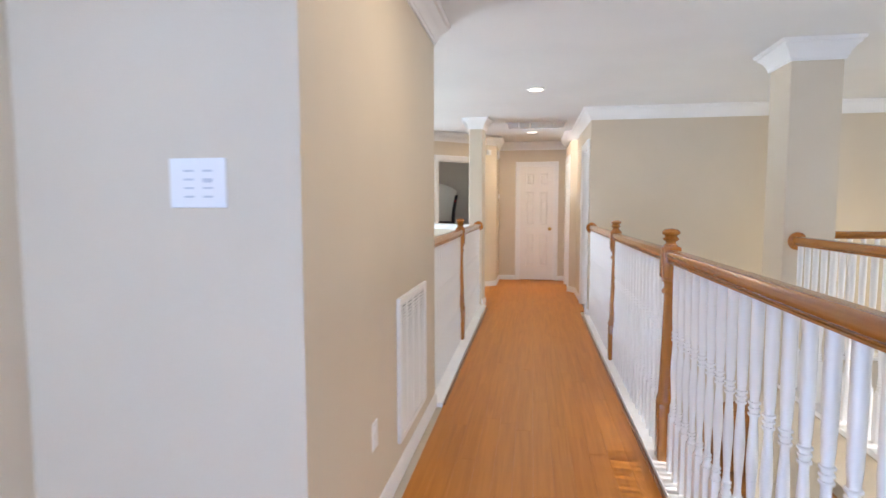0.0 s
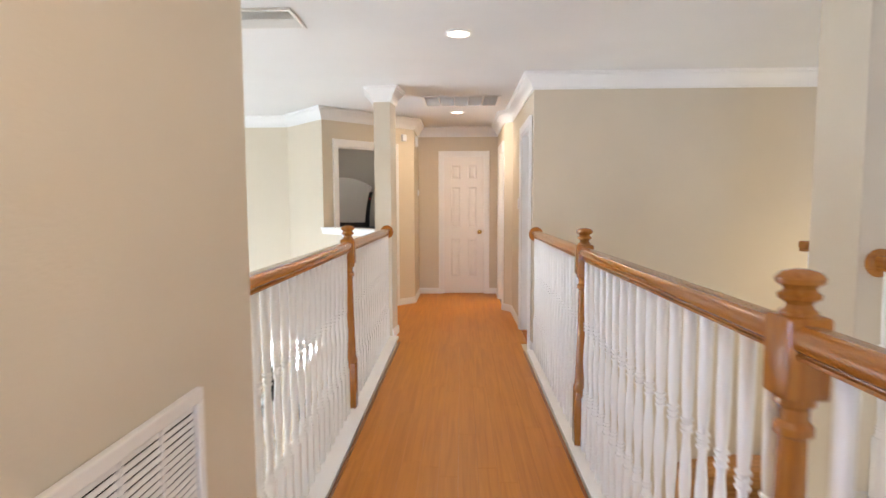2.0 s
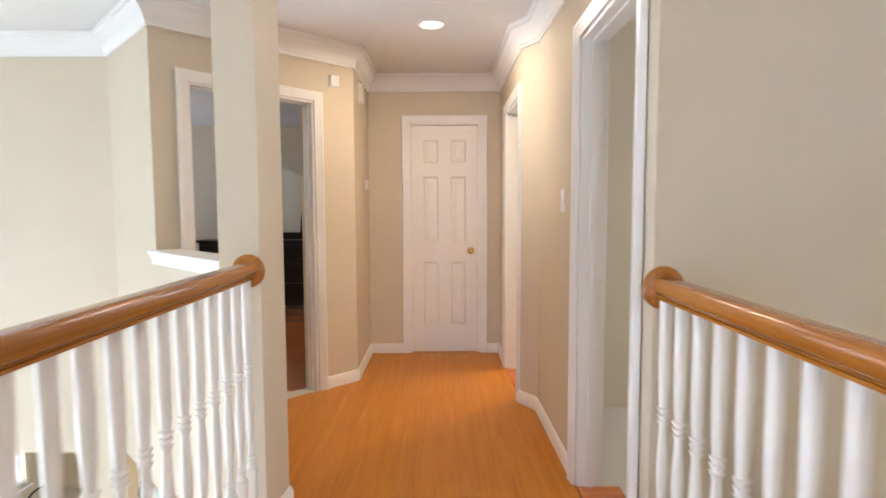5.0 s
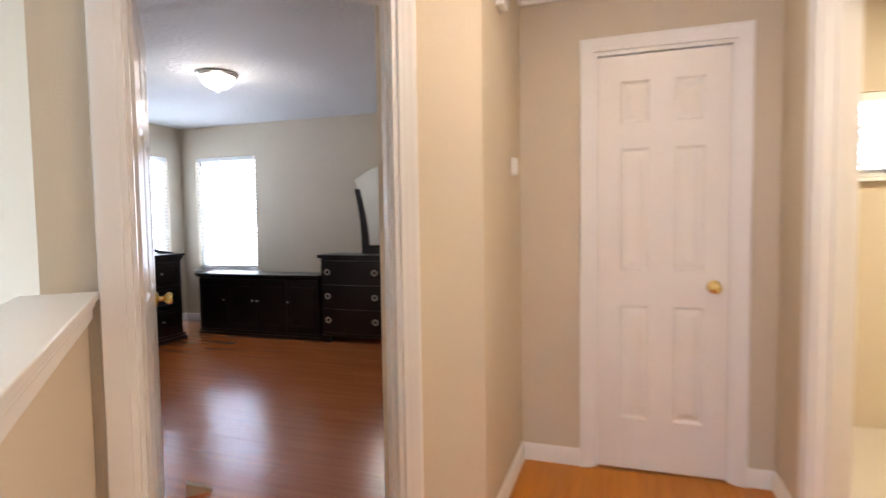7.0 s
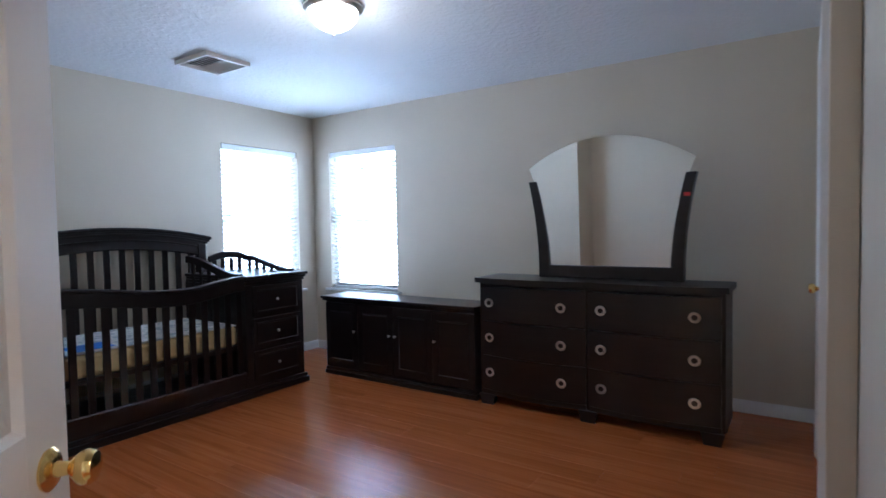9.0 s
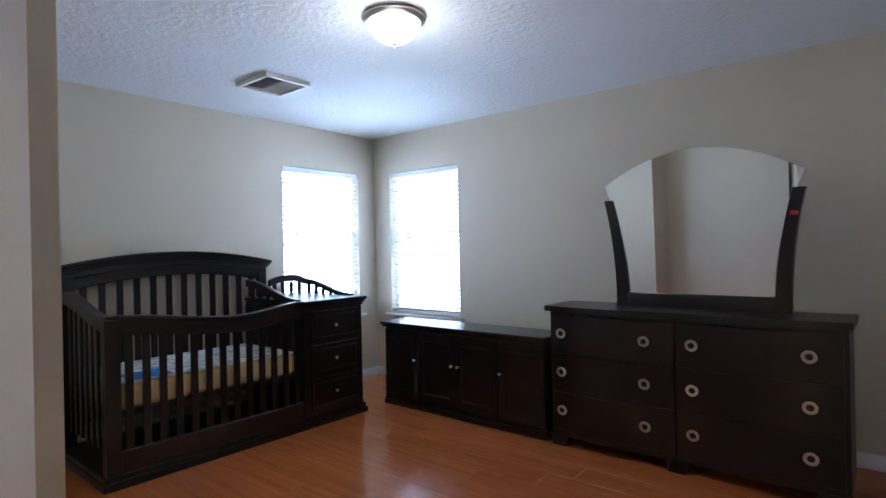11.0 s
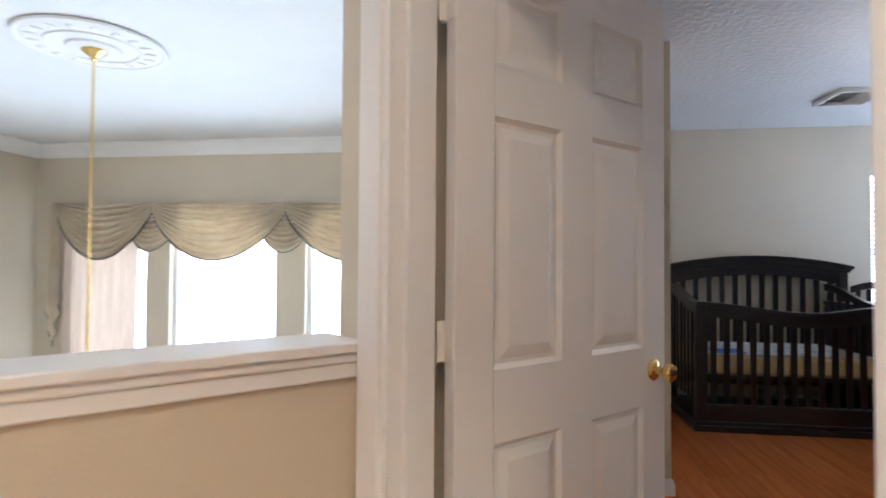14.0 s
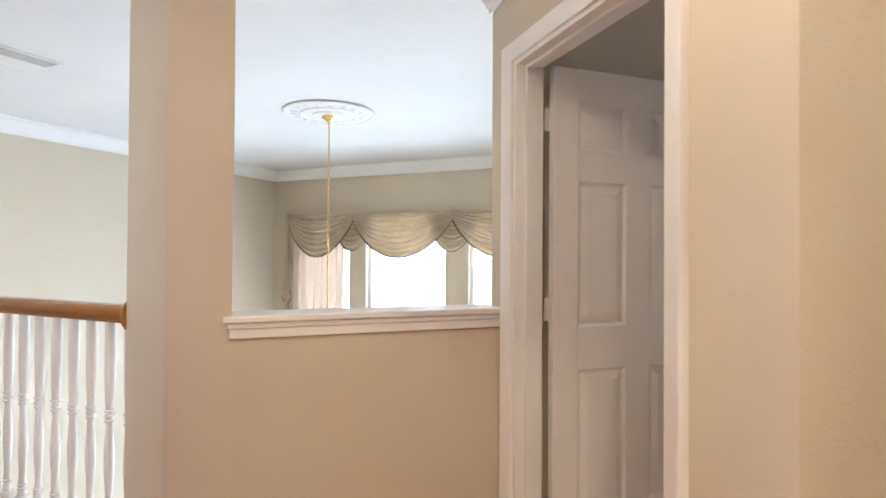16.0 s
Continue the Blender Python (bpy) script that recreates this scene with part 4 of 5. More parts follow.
def ceiling_register(name, m, w, d, label, n, drop=0.012):
    base = empty(name, m, label, "air vent")
    f = bmesh.new()
    b = 0.022
    for q in ((0, 0, w, b), (0, d - b, w, d), (0, b, b, d - b), (w - b, b, w, d - b)):
        box(f, q[0], q[1], -drop, q[2], q[3], 0, 0.003)
    part("frame", f, M_GRILLE, base)
    # flat black sheet instead of a shaded duct
    part("backing", one_box(b, b, -0.002, w - b, d - b, 0), M_DUCTSHADE, base, "black sheet for the duct's shade behind the slats")
    sl = mesh_of("slat", one_box(b, -0.007, -0.001, w - b, 0.007, 0.001), M_GRILLE)
    for i in range(n):
        o = new("slat", sl)
        o.parent = base
        o.location = (0, b + (i + 0.5) * (d - 2 * b) / n, -drop * 0.55)
        o.rotation_euler = (radians(38 if i < n / 2 else -38), 0, 0)
    return base


ceiling_register("ceiling_vent", pose(-4.745, 10.80, CEIL - 0.003, 0, 0, 0), 0.37, 0.34, "white metal ceiling air vent", 12, 0.03)
ceiling_register("ceiling_vent", pose(-1.48, 5.05, CEIL, 0, 0, 0), 0.53, 0.34, "white metal ceiling air vent", 22)


def return_grille():
    x0, x1, y0, y1 = -0.38, 0.452, 7.62, 8.19
    base = empty("return_grille", Matrix.Translation((x0, y0, CEIL)), "white return air grille with five filter bays", "air grille")
    f = bmesh.new()
    w, d = x1 - x0, y1 - y0
    for q in ((0, 0, w, 0.03), (0, d - 0.03, w, d), (0, 0.03, 0.03, d - 0.03), (w - 0.03, 0.03, w, d - 0.03)):
        box(f, q[0], q[1], -0.012, q[2], q[3], 0, 0.003)
    part("frame", f, M_GRILLE, base)
    part("backing", one_box(0.03, 0.03, -0.003, w - 0.03, d - 0.03, 0), M_FILTER, base, "grey filter behind the louvres")
    bay = (w - 0.06) / 5
    for i in range(1, 5):
        part("bar", one_box(0.03 + bay * i - 0.008, 0.03, -0.011, 0.03 + bay * i + 0.008, d - 0.03, -0.0005, 0.002), M_GRILLE, base)
    lv = mesh_of("louvre", one_box(0.03, -0.008, -0.0008, w - 0.03, 0.008, 0.0008), M_GRILLE)
    for i in range(26):
        o = new("louvre", lv)
        o.parent = base
        o.location = (0, 0.04 + i * (d - 0.08) / 25, -0.006)
        o.rotation_euler = (radians(30), 0, 0)
    part("latch", one_box(w / 2 - 0.03, d - 0.02, -0.02, w / 2 + 0.03, d - 0.008, -0.0125, 0.002), M_PLASTIC, base)


M_BTN = principled("button_grey", (0.55, 0.58, 0.62), 0.4)
M_FILTER = principled("grey_filter", (0.74, 0.73, 0.71), 0.9)
return_grille()


def downlight(x, y):
    base = empty("downlight", Matrix.Translation((x, y, CEIL)), "lit round recessed ceiling downlight with white ring", "downlight", "recessed hall lights")
    part("ring", lathe(bmesh.new(), [(0.090, 0.0), (0.092, -0.004), (0.085, -0.010), (0.070, -0.010)], 32), M_PLASTIC, base, "", True)
    part("lens", lathe(bmesh.new(), [(0.0695, -0.0101), (0.0690, -0.0108), (0.01, -0.0110)], 32), M_LENS, base, "glowing warm lens", True)


for x, y in CANS:
    downlight(x, y)


def wall_grille():
    y0, y1, z0, z1 = 2.50, 3.14, 0.18, 0.878
    # local x runs south to north seen from the bridge
    base = empty("wall_grille", wall_frame((XL, y0), (0, 1), z0), "white louvred return air grille on the wall", "air grille")
    w, h = y1 - y0, z1 - z0
    f = bmesh.new()
    for q in ((0, 0, w, 0.032), (0, h - 0.032, w, h), (0, 0.032, 0.032, h - 0.032), (w - 0.032, 0.032, w, h - 0.032)):
        box(f, q[0], -0.020, q[1], q[2], 0, q[3], 0.004)
    part("frame", f, M_GRILLE, base)
    # no duct is cut: its shade is a black sheet on the wall
    part("backing", one_box(0.03, -0.003, 0.03, w - 0.03, 0, h - 0.03), M_DUCTSHADE, base, "black sheet for the duct's shade behind the louvres")
    cw = (w - 0.064) / 4
    for i in (1, 2, 3):
        part("mullion", one_box(0.032 + cw * i - 0.006, -0.0145, 0.032, 0.032 + cw * i + 0.006, -0.003, h - 0.032, 0.002), M_GRILLE, base)
    lv = mesh_of("louvre", one_box(0.034, -0.0008, -0.0056, w - 0.034, 0.0008, 0.0056), M_GRILLE)
    n = 36
    for i in range(n):
        o = new("louvre", lv)
        o.parent = base
        o.location = (0, -0.0105, 0.042 + i * (h - 0.084) / (n - 1))
        o.rotation_euler = (radians(-26), 0, 0)


wall_grille()


def plate(name, m, w, h, label, toggles, category="switch"):
    base = empty(name, m, label, category)
    part("cover", one_box(-w / 2, -0.006, -h / 2, w / 2, 0, h / 2, 0.002), M_PLASTIC, base)
    for x, z, a, b in toggles:
        part("toggle", one_box(x - a, -0.0095, z - b, x + a, -0.0055, z + b, 0.001), M_PLASTIC, base)
    return base


plate("outlet", wall_frame((XL, 2.125), (0, 1), 0.385), 0.07, 0.115, "white electrical outlet plate low on the wall", [(0, 0.026, 0.015, 0.014), (0, -0.026, 0.015, 0.014)], "outlet")
sw = plate("switch_plate", wall_frame((-0.925, 1.47), (1, 0), 1.372), 0.172, 0.139, "white double switch plate with rows of buttons", [])
for cx in (-0.026, 0.032):
    for k in range(4):
        part("button", one_box(cx - 0.014, -0.0085, 0.031 - k * 0.024, cx + 0.014, -0.0055, 0.0365 - k * 0.024, 0.0005), M_BTN, sw, "small pale grey button")
part("slider", one_box(0.020, -0.0125, 0.001, 0.044, -0.0058, 0.008, 0.001), M_BTN, sw)
plate("switch_plate", wall_frame((XR - 0.007, 7.84), (0.006, -1), 1.335), 0.075, 0.118, "white light switch plate beside the doorway", [(0, 0, 0.006, 0.012)])
plate("thermostat", wall_frame((D[0], 9.70), (0, 1), 1.50), 0.05, 0.085, "small white wall sensor in the hall", [], "sensor")
part("body", one_box(-0.022, -0.024, -0.038, 0.022, -0.0062, 0.038, 0.005), M_PLASTIC, bpy.data.objects["thermostat"])
ch = plate("door_chime", wall_frame((D[0], 9.42), (0, 1), 2.20), 0.10, 0.15, "white plastic chime box high on the wall", [], "chime")
part("body", one_box(-0.046, -0.035, -0.07, 0.046, -0.0062, 0.07, 0.006), M_PLASTIC, ch)
al = plate("alarm_box", wall_frame(along(1.2), U, 2.2), 0.08, 0.09, "small white alarm box high on the wall", [], "alarm")
part("body", one_box(-0.036, -0.028, -0.04, 0.036, -0.0062, 0.04, 0.006), M_PLASTIC, al)


# ---- living room ----
M_SATIN = principled("beige_satin", (0.55, 0.47, 0.34), 0.42)
mix_noise(M_SATIN, (0.66, 0.54, 0.38), (0.76, 0.65, 0.48), 4, 2.0)
bsdf(M_SATIN).inputs["Sheen Weight"].default_value = 0.4


def sheer(m, share):
    """Cloth that lets some daylight through."""
    tr = node(m, "ShaderNodeBsdfTranslucent")
    mx = node(m, "ShaderNodeMixShader")
    mx.inputs[0].default_value = share
    src = bsdf(m).inputs["Base Color"]
    if src.is_linked:
        m.node_tree.links.new(src.links[0].from_socket, tr.inputs["Color"])
    else:
        tr.inputs["Color"].default_value = src.default_value
    out = m.node_tree.nodes["Material Output"]
    wire(m, bsdf(m), 0, mx, 1)
    wire(m, tr, 0, mx, 2)
    wire(m, mx, 0, out, "Surface")


M_FRINGE = principled("grey_braid", (0.16, 0.14, 0.13), 0.7)
M_SHEER = principled("pink_beige_curtain", (0.66, 0.57, 0.49), 0.7)
sheer(M_SATIN, 0.24)
sheer(M_SHEER, 0.5)
M_PLASTER = paint("medallion_plaster", (0.84, 0.83, 0.81), 0.6, 55, 0.6, 0.01)


def swag(parent, y0, y1, ztop, drop, x):
    bm = bmesh.new()
    nu, nv = 36, 44
    grid = []
    for j in range(nv + 1):
        v = j / nv
        row = []
        for i in range(nu + 1):
            u = i / nu
            arc = 4 * u * (1 - u)
            z = ztop - 0.11 * v - (0.02 + (drop - 0.11) * v) * arc ** 0.85
            ph = 8.5 * v ** 0.85 + 0.35 * math.sin(3.1 * u + y0)
            rip = (0.052 * abs(math.sin(math.pi * ph)) - 0.026) * (0.30 + 0.70 * arc ** 0.5)
            out = 0.05 + 0.075 * arc ** 0.7 * (0.4 + 0.6 * v) + rip
            row.append(bm.verts.new((x + out, y0 + (y1 - y0) * u, z)))
        grid.append(row)
    for a, b in zip(grid, grid[1:]):
        for i in range(nu):
            bm.faces.new((a[i], a[i + 1], b[i + 1], b[i]))
    low = [tuple(v.co) for v in grid[-1]]
    o = part("swag", bm, M_SATIN, parent, "draped satin swag with soft folds", True)
    sol = o.modifiers.new("cloth", "SOLIDIFY")
    sol.thickness = 0.004
    part("braid", tube(bmesh.new(), [(p[0] + 0.006, p[1], p[2]) for p in low], 0.009, 6), M_FRINGE, o, "dark braid along the hem", True)
    return o


def jabot(parent, y, ztop, h, w, x):
    bm = bmesh.new()
    n = 28
    rows = []
    for k in range(9):
        t = k / 8
        row = []
        for i in range(n + 1):
            u = i / n * 2 - 1
            wd = 0.05 + (w - 0.05) * t
            z = ztop - h * t * (1 - 0.30 * abs(u))
            out = 0.045 + 0.022 * math.sin(u * 9 * math.pi / 2) * (0.3 + 0.7 * t)
            row.append(bm.verts.new((x + out, y + u * wd / 2, z)))
        rows.append(row)
    for a, b in zip(rows, rows[1:]):
        for i in range(n):
            bm.faces.new((a[i], a[i + 1], b[i + 1], b[i]))
    low = [tuple(v.co) for v in rows[-1]]
    o = part("jabot", bm, M_SATIN, parent, "pleated satin tail between the swags", True)
    sol = o.modifiers.new("cloth", "SOLIDIFY")
    sol.thickness = 0.004
    part("braid", tube(bmesh.new(), low, 0.007, 6), M_FRINGE, o, "dark braid along the hem", True)


def curtain(parent, y0, y1, z0, z1, x, folds, pull):
    bm = bmesh.new()
    n, rows = folds * 8, []
    for k in range(13):
        t = k / 12
        row = []
        for i in range(n + 1):
            u = i / n
            yy = y0 + (y1 - y0) * u * (1 - pull * t * t)
            row.append(bm.verts.new((x + 0.035 * math.sin(u * folds * 2 * math.pi) * (0.7 + 0.3 * t), yy, z1 + (z0 - z1) * t)))
        rows.append(row)
    for a, b in zip(rows, rows[1:]):
        for i in range(n):
            bm.faces.new((a[i], a[i + 1], b[i + 1], b[i]))
    o = part("curtain", bm, M_SHEER, parent, "pale pinkish curtain panel hanging in folds", True)
    sol = o.modifiers.new("cloth", "SOLIDIFY")
    sol.thickness = 0.003


val = empty("window_valance", Matrix.Identity(4), "beige satin swag valance with curtains over tall windows", "valance")
VX = XW + 0.03
part("board", one_box(VX - 0.028, 3.78, 1.76, VX + 0.05, 7.84, 1.815, 0.004), M_SATIN, val, "cloth-covered valance board")
for a, b in ((3.83, 4.91), (4.91, 6.335), (6.335, 7.76)):
    swag(val, a, b, 1.83, 0.57, VX)
for y in (4.91, 6.335):
    swag(val, y - 0.30, y + 0.30, 1.765, 0.42, VX - 0.035)
for y in (3.82, 7.79):
    jabot(val, y, 1.83, 1.5, 0.16, VX + 0.03)
curtain(val, 3.88, 4.74, LOW + 0.02, 1.765, VX + 0.02, 7, 0.22)
curtain(val, 7.72, 7.32, LOW + 0.02, 1.765, VX + 0.02, 4, 0.2)

ROD = (-3.09, 6.22)
base = empty("ceiling_medallion", Matrix.Translation((ROD[0], ROD[1], CEIL)), "round white plaster ceiling medallion with relief", "medallion")
part("disc", lathe(bmesh.new(), [(0.37, 0.0), (0.38, -0.010), (0.372, -0.020), (0.355, -0.022), (0.345, -0.014), (0.33, -0.020), (0.24, -0.022), (0.235, -0.030), (0.222, -0.030), (0.216, -0.022), (0.14, -0.024), (0.13, -0.036), (0.10, -0.038), (0.02, -0.036)], 64), M_PLASTER, base, "", True)
petal = mesh_of("leaf_relief", lathe(bmesh.new(), [(0.020, 0.0), (0.018, -0.006), (0.010, -0.010), (0.002, -0.011)], 10), M_PLASTER, True)
for k in range(18):
    o = new("leaf_relief", petal)
    o.parent = base
    an = 2 * math.pi * k / 18
    o.location = (0.285 * math.cos(an), 0.285 * math.sin(an), -0.0205)
    o.rotation_euler = (0, 0, an)
    o.scale = (1.7, 1.0, 1.0)
base = empty("hanging_rod", Matrix.Translation((ROD[0], ROD[1], CEIL - 0.037)), "polished brass lamp rod hanging from the medallion", "lamp rod")
part("canopy", lathe(bmesh.new(), [(0.062, 0.0), (0.064, -0.008), (0.052, -0.018), (0.030, -0.034), (0.018, -0.040), (0.016, -0.055), (0.008, -0.060)], 24), M_BRASS, base, "", True)
part("rod", tube(bmesh.new(), [(0, 0, -0.055), (0, 0, -2.2)], 0.0065, 10), M_BRASS, base, "", True)
part("socket", lathe(bmesh.new(), [(0.012, -2.19), (0.03, -2.21), (0.035, -2.25), (0.02, -2.29), (0.006, -2.30)], 16), M_BRASS, base, "", True)

# wall register on the living room's north wall
base = empty("wall_register", wall_frame((-4.85, J[1]), (1, 0), -0.03), "white wall air register above the lower opening", "air vent")
f = bmesh.new()
for q in ((0, 0, 0.36, 0.025), (0, 0.175, 0.36, 0.20), (0, 0.025, 0.20, 0.175), (0.335, 0.025, 0.36, 0.175)):
    box(f, q[0], -0.012, q[1], q[2], 0, q[3], 0.002)
part("frame", f, M_GRILLE, base)
# black sheet paints the shade between the louvres
part("backing", one_box(0.20, -0.003, 0.025, 0.335, 0, 0.175), M_DUCTSHADE, base)
lv = mesh_of("louvre", one_box(0.20, -0.0008, -0.006, 0.335, 0.0008, 0.006), M_GRILLE)
for i in range(8):
    o = new("louvre", lv)
    o.parent = base
    o.location = (0, -0.006, 0.035 + i * 0.0187)
    o.rotation_euler = (radians(-35), 0, 0)

# ---- lower rooms ----
M_IRON = principled("black_iron", (0.025, 0.023, 0.022), 0.5, 0.6)
M_TABLEGLASS = principled("table_glass", (0.75, 0.86, 0.88), 0.03)
bsdf(M_TABLEGLASS).inputs["Transmission Weight"].default_value = 0.6
M_SEAT = paint("cream_seat", (0.60, 0.53, 0.42), 0.8, 60, 0.2)
M_LEAF = principled("dried_leaf", (0.10, 0.11, 0.05), 0.7)


def scroll(cx, cz, r, turns, start, n=26):
    return [(cx + r * (1 - 0.75 * i / n) * math.cos(start + turns * 2 * math.pi * i / n), cz + r * (1 - 0.75 * i / n) * math.sin(start + turns * 2 * math.pi * i / n)) for i in range(n + 1)]


def iron_chair(m):
    base = empty("iron_chair", m, "black wrought iron chair with scrolled back and cream seat", "chair", "chairs round the glass table")
    for x, y in ((-0.20, -0.20), (0.20, -0.20)):
        part("leg", tube(bmesh.new(), [(x * 1.15, y * 1.15, 0.0), (x, y, 0.25), (x, y, 0.44)], 0.011, 7), M_IRON, base, "", True)
    for x in (-0.19, 0.19):
        part("back_leg", tube(bmesh.new(), [(x * 1.1, 0.26, 0.0), (x, 0.20, 0.25), (x, 0.20, 0.46), (x * 0.95, 0.24, 0.80), (x * 0.7, 0.28, 1.06)], 0.011, 7), M_IRON, base, "", True)
    part("seat", lathe(bmesh.new(), [(0.21, 0.44), (0.225, 0.455), (0.22, 0.48), (0.17, 0.495), (0.02, 0.50)], 20), M_SEAT, base, "round cream padded seat", True)
    part("top_rail", tube(bmesh.new(), [(0.135, 0.28, 1.06), (0.07, 0.285, 1.10), (0, 0.287, 1.11), (-0.07, 0.285, 1.10), (-0.135, 0.28, 1.06)], 0.011, 7), M_IRON, base, "", True)
    for s in (-1, 1):
        for cz, r, st in ((0.92, 0.075, 0.5), (0.72, 0.065, 3.4)):
            pts = [(s * x, 0.225 + 0.05 * (z - 0.46) / 0.6, z) for x, z in scroll(0.085, cz, r, 1.3, st)]
            part("scroll", tube(bmesh.new(), pts, 0.006, 6), M_IRON, base, "", True)
    return base


TB = (-3.15, 10.75)
base = empty("glass_table", Matrix.Translation((TB[0], TB[1], LOW)), "round glass table on a black iron scroll base", "table")
part("top", lathe(bmesh.new(), [(0.59, 0.735), (0.60, 0.741), (0.59, 0.748), (0.02, 0.748)], 48), M_TABLEGLASS, base, "round clear glass top", True)
for k in range(4):
    an = k * math.pi / 2 + 0.4
    pts = [(math.cos(an) * r, math.sin(an) * r, z) for r, z in ((0.36, 0.0), (0.30, 0.06), (0.16, 0.28), (0.14, 0.42), (0.24, 0.62), (0.34, 0.72), (0.28, 0.735))]
    part("leg", tube(bmesh.new(), pts, 0.013, 7), M_IRON, base, "", True)
first = iron_chair(Matrix.Translation((TB[0] + 0.1, TB[1] - 0.85, LOW)) @ Matrix.Rotation(radians(185), 4, "Z"))
for dx, dy, a in ((0.85, -0.05, 275), (-0.80, -0.15, 80), (0.0, 0.85, 5)):
    copy_thing(first, Matrix.Translation((TB[0] + dx, TB[1] + dy, LOW)) @ Matrix.Rotation(radians(a), 4, "Z"))
base = empty("vase", Matrix.Translation((TB[0] - 0.05, TB[1] + 0.05, LOW + 0.749)), "tall dark vase with dried grasses on the table", "vase")
part("body", lathe(bmesh.new(), [(0.05, 0.0), (0.055, 0.02), (0.04, 0.08), (0.065, 0.20), (0.06, 0.27), (0.035, 0.33), (0.045, 0.36)], 20), M_IRON, base, "", True)
rng = random.Random(5)
for k in range(22):
    an, ln = rng.uniform(0, 6.28), rng.uniform(0.25, 0.5)
    sp = rng.uniform(0.03, 0.16)
    part("stem", tube(bmesh.new(), [(0, 0, 0.30), (math.cos(an) * sp * 0.4, math.sin(an) * sp * 0.4, 0.36 + ln * 0.5), (math.cos(an) * sp, math.sin(an) * sp, 0.36 + ln)], 0.004, 4), M_LEAF, base)

# oak hutch with flowers against the foyer's north wall
M_HUTCH = wood("hutch_oak", (0.30, 0.12, 0.03), (0.46, 0.20, 0.05), (0.58, 0.29, 0.09), 0.32, 0, 1.4, 0.2)
HX, HY = 1.95, RW - 0.03
base = empty("oak_hutch", Matrix.Translation((HX, HY, LOW)), "oak hutch with an open shelf in the foyer", "hutch")
part("lower_body", one_box(0, -0.48, 0.05, 1.25, 0, 0.95, 0.006), M_HUTCH, base)
part("counter", one_box(-0.03, -0.51, 0.95, 1.28, 0, 0.985, 0.006), M_HUTCH, base)
part("back", one_box(0.02, -0.035, 0.985, 1.23, 0, 1.72, 0.004), M_HUTCH, base)
for x in (0.02, 1.20):
    part("side", one_box(x, -0.28, 0.985, x + 0.03, -0.035, 1.70, 0.004), M_HUTCH, base)
arc = [(0.0, 1.70)] + [(1.25 * i / 16, 1.74 + 0.09 * math.sin(math.pi * i / 16)) for i in range(17)] + [(1.25, 1.70)]
cr = bmesh.new()
fr = [cr.verts.new((x, -0.32, z)) for x, z in arc]
bk = [cr.verts.new((x, 0, z)) for x, z in arc]
cr.faces.new(fr)
cr.faces.new(bk[::-1])
for i in range(len(arc)):
    j = (i + 1) % len(arc)
    cr.faces.new((fr[i], bk[i], bk[j], fr[j]))
part("crown", cr, M_HUTCH, base, "arched oak top")
for i in range(3):
    d = bmesh.new()
    box(d, 0.03 + i * 0.40, -0.50, 0.10, 0.42 + i * 0.40, -0.481, 0.90, 0.003)
    frame_panel(d, 0.08 + i * 0.40, 0.16, 0.37 + i * 0.40, 0.84, -0.5005)
    dd = part("door", d, M_HUTCH, base)
    knob_small(dd, 0.07 + i * 0.40, -0.50, 0.55)
for x in (0.03, 1.12):
    for y in (-0.45, -0.08):
        part("foot", one_box(x, y, 0, x + 0.09, y + 0.07, 0.05, 0.004), M_HUTCH, base)
M_POT = principled("brown_pot", (0.16, 0.07, 0.03), 0.4)
M_FLOWER = principled("mixed_flowers", (0.6, 0.2, 0.05), 0.7)
inf = node(M_FLOWER, "ShaderNodeObjectInfo")
rp = node(M_FLOWER, "ShaderNodeValToRGB")
rp.color_ramp.interpolation = "CONSTANT"
for p, c in ((0.0, (0.45, 0.03, 0.02)), (0.35, (0.70, 0.30, 0.04)), (0.6, (0.60, 0.45, 0.08)), (0.8, (0.12, 0.18, 0.04))):
    e = rp.color_ramp.elements.new(p)
    e.color = (*c, 1)
wire(M_FLOWER, inf, "Random", rp, "Fac")
wire(M_FLOWER, rp, "Color", bsdf(M_FLOWER), "Base Color")
base = empty("flower_arrangement", Matrix.Translation((HX + 0.78, HY - 0.30, LOW + 0.986)), "dried autumn flowers in a brown pot on the hutch", "flowers")
part("pot", lathe(bmesh.new(), [(0.07, 0.0), (0.10, 0.05), (0.11, 0.12), (0.08, 0.18), (0.09, 0.20)], 20), M_POT, base, "", True)
bloom = mesh_of("bloom", lathe(bmesh.new(), [(0.010, 0.0), (0.032, 0.012), (0.036, 0.026), (0.022, 0.040), (0.006, 0.044)], 9), M_FLOWER, True)
for k in range(70):
    an, el = rng.uniform(0, 6.28), rng.uniform(0.15, 1.5)
    r = rng.uniform(0.14, 0.27)
    o = new("bloom", bloom)
    o.parent = base
    o.location = (r * math.cos(an) * math.cos(el), r * 0.7 * math.sin(an) * math.cos(el), 0.20 + r * 1.25 * math.sin(el))
    o.rotation_euler = (rng.uniform(-1.2, 1.2), rng.uniform(-1.2, 1.2), 0)

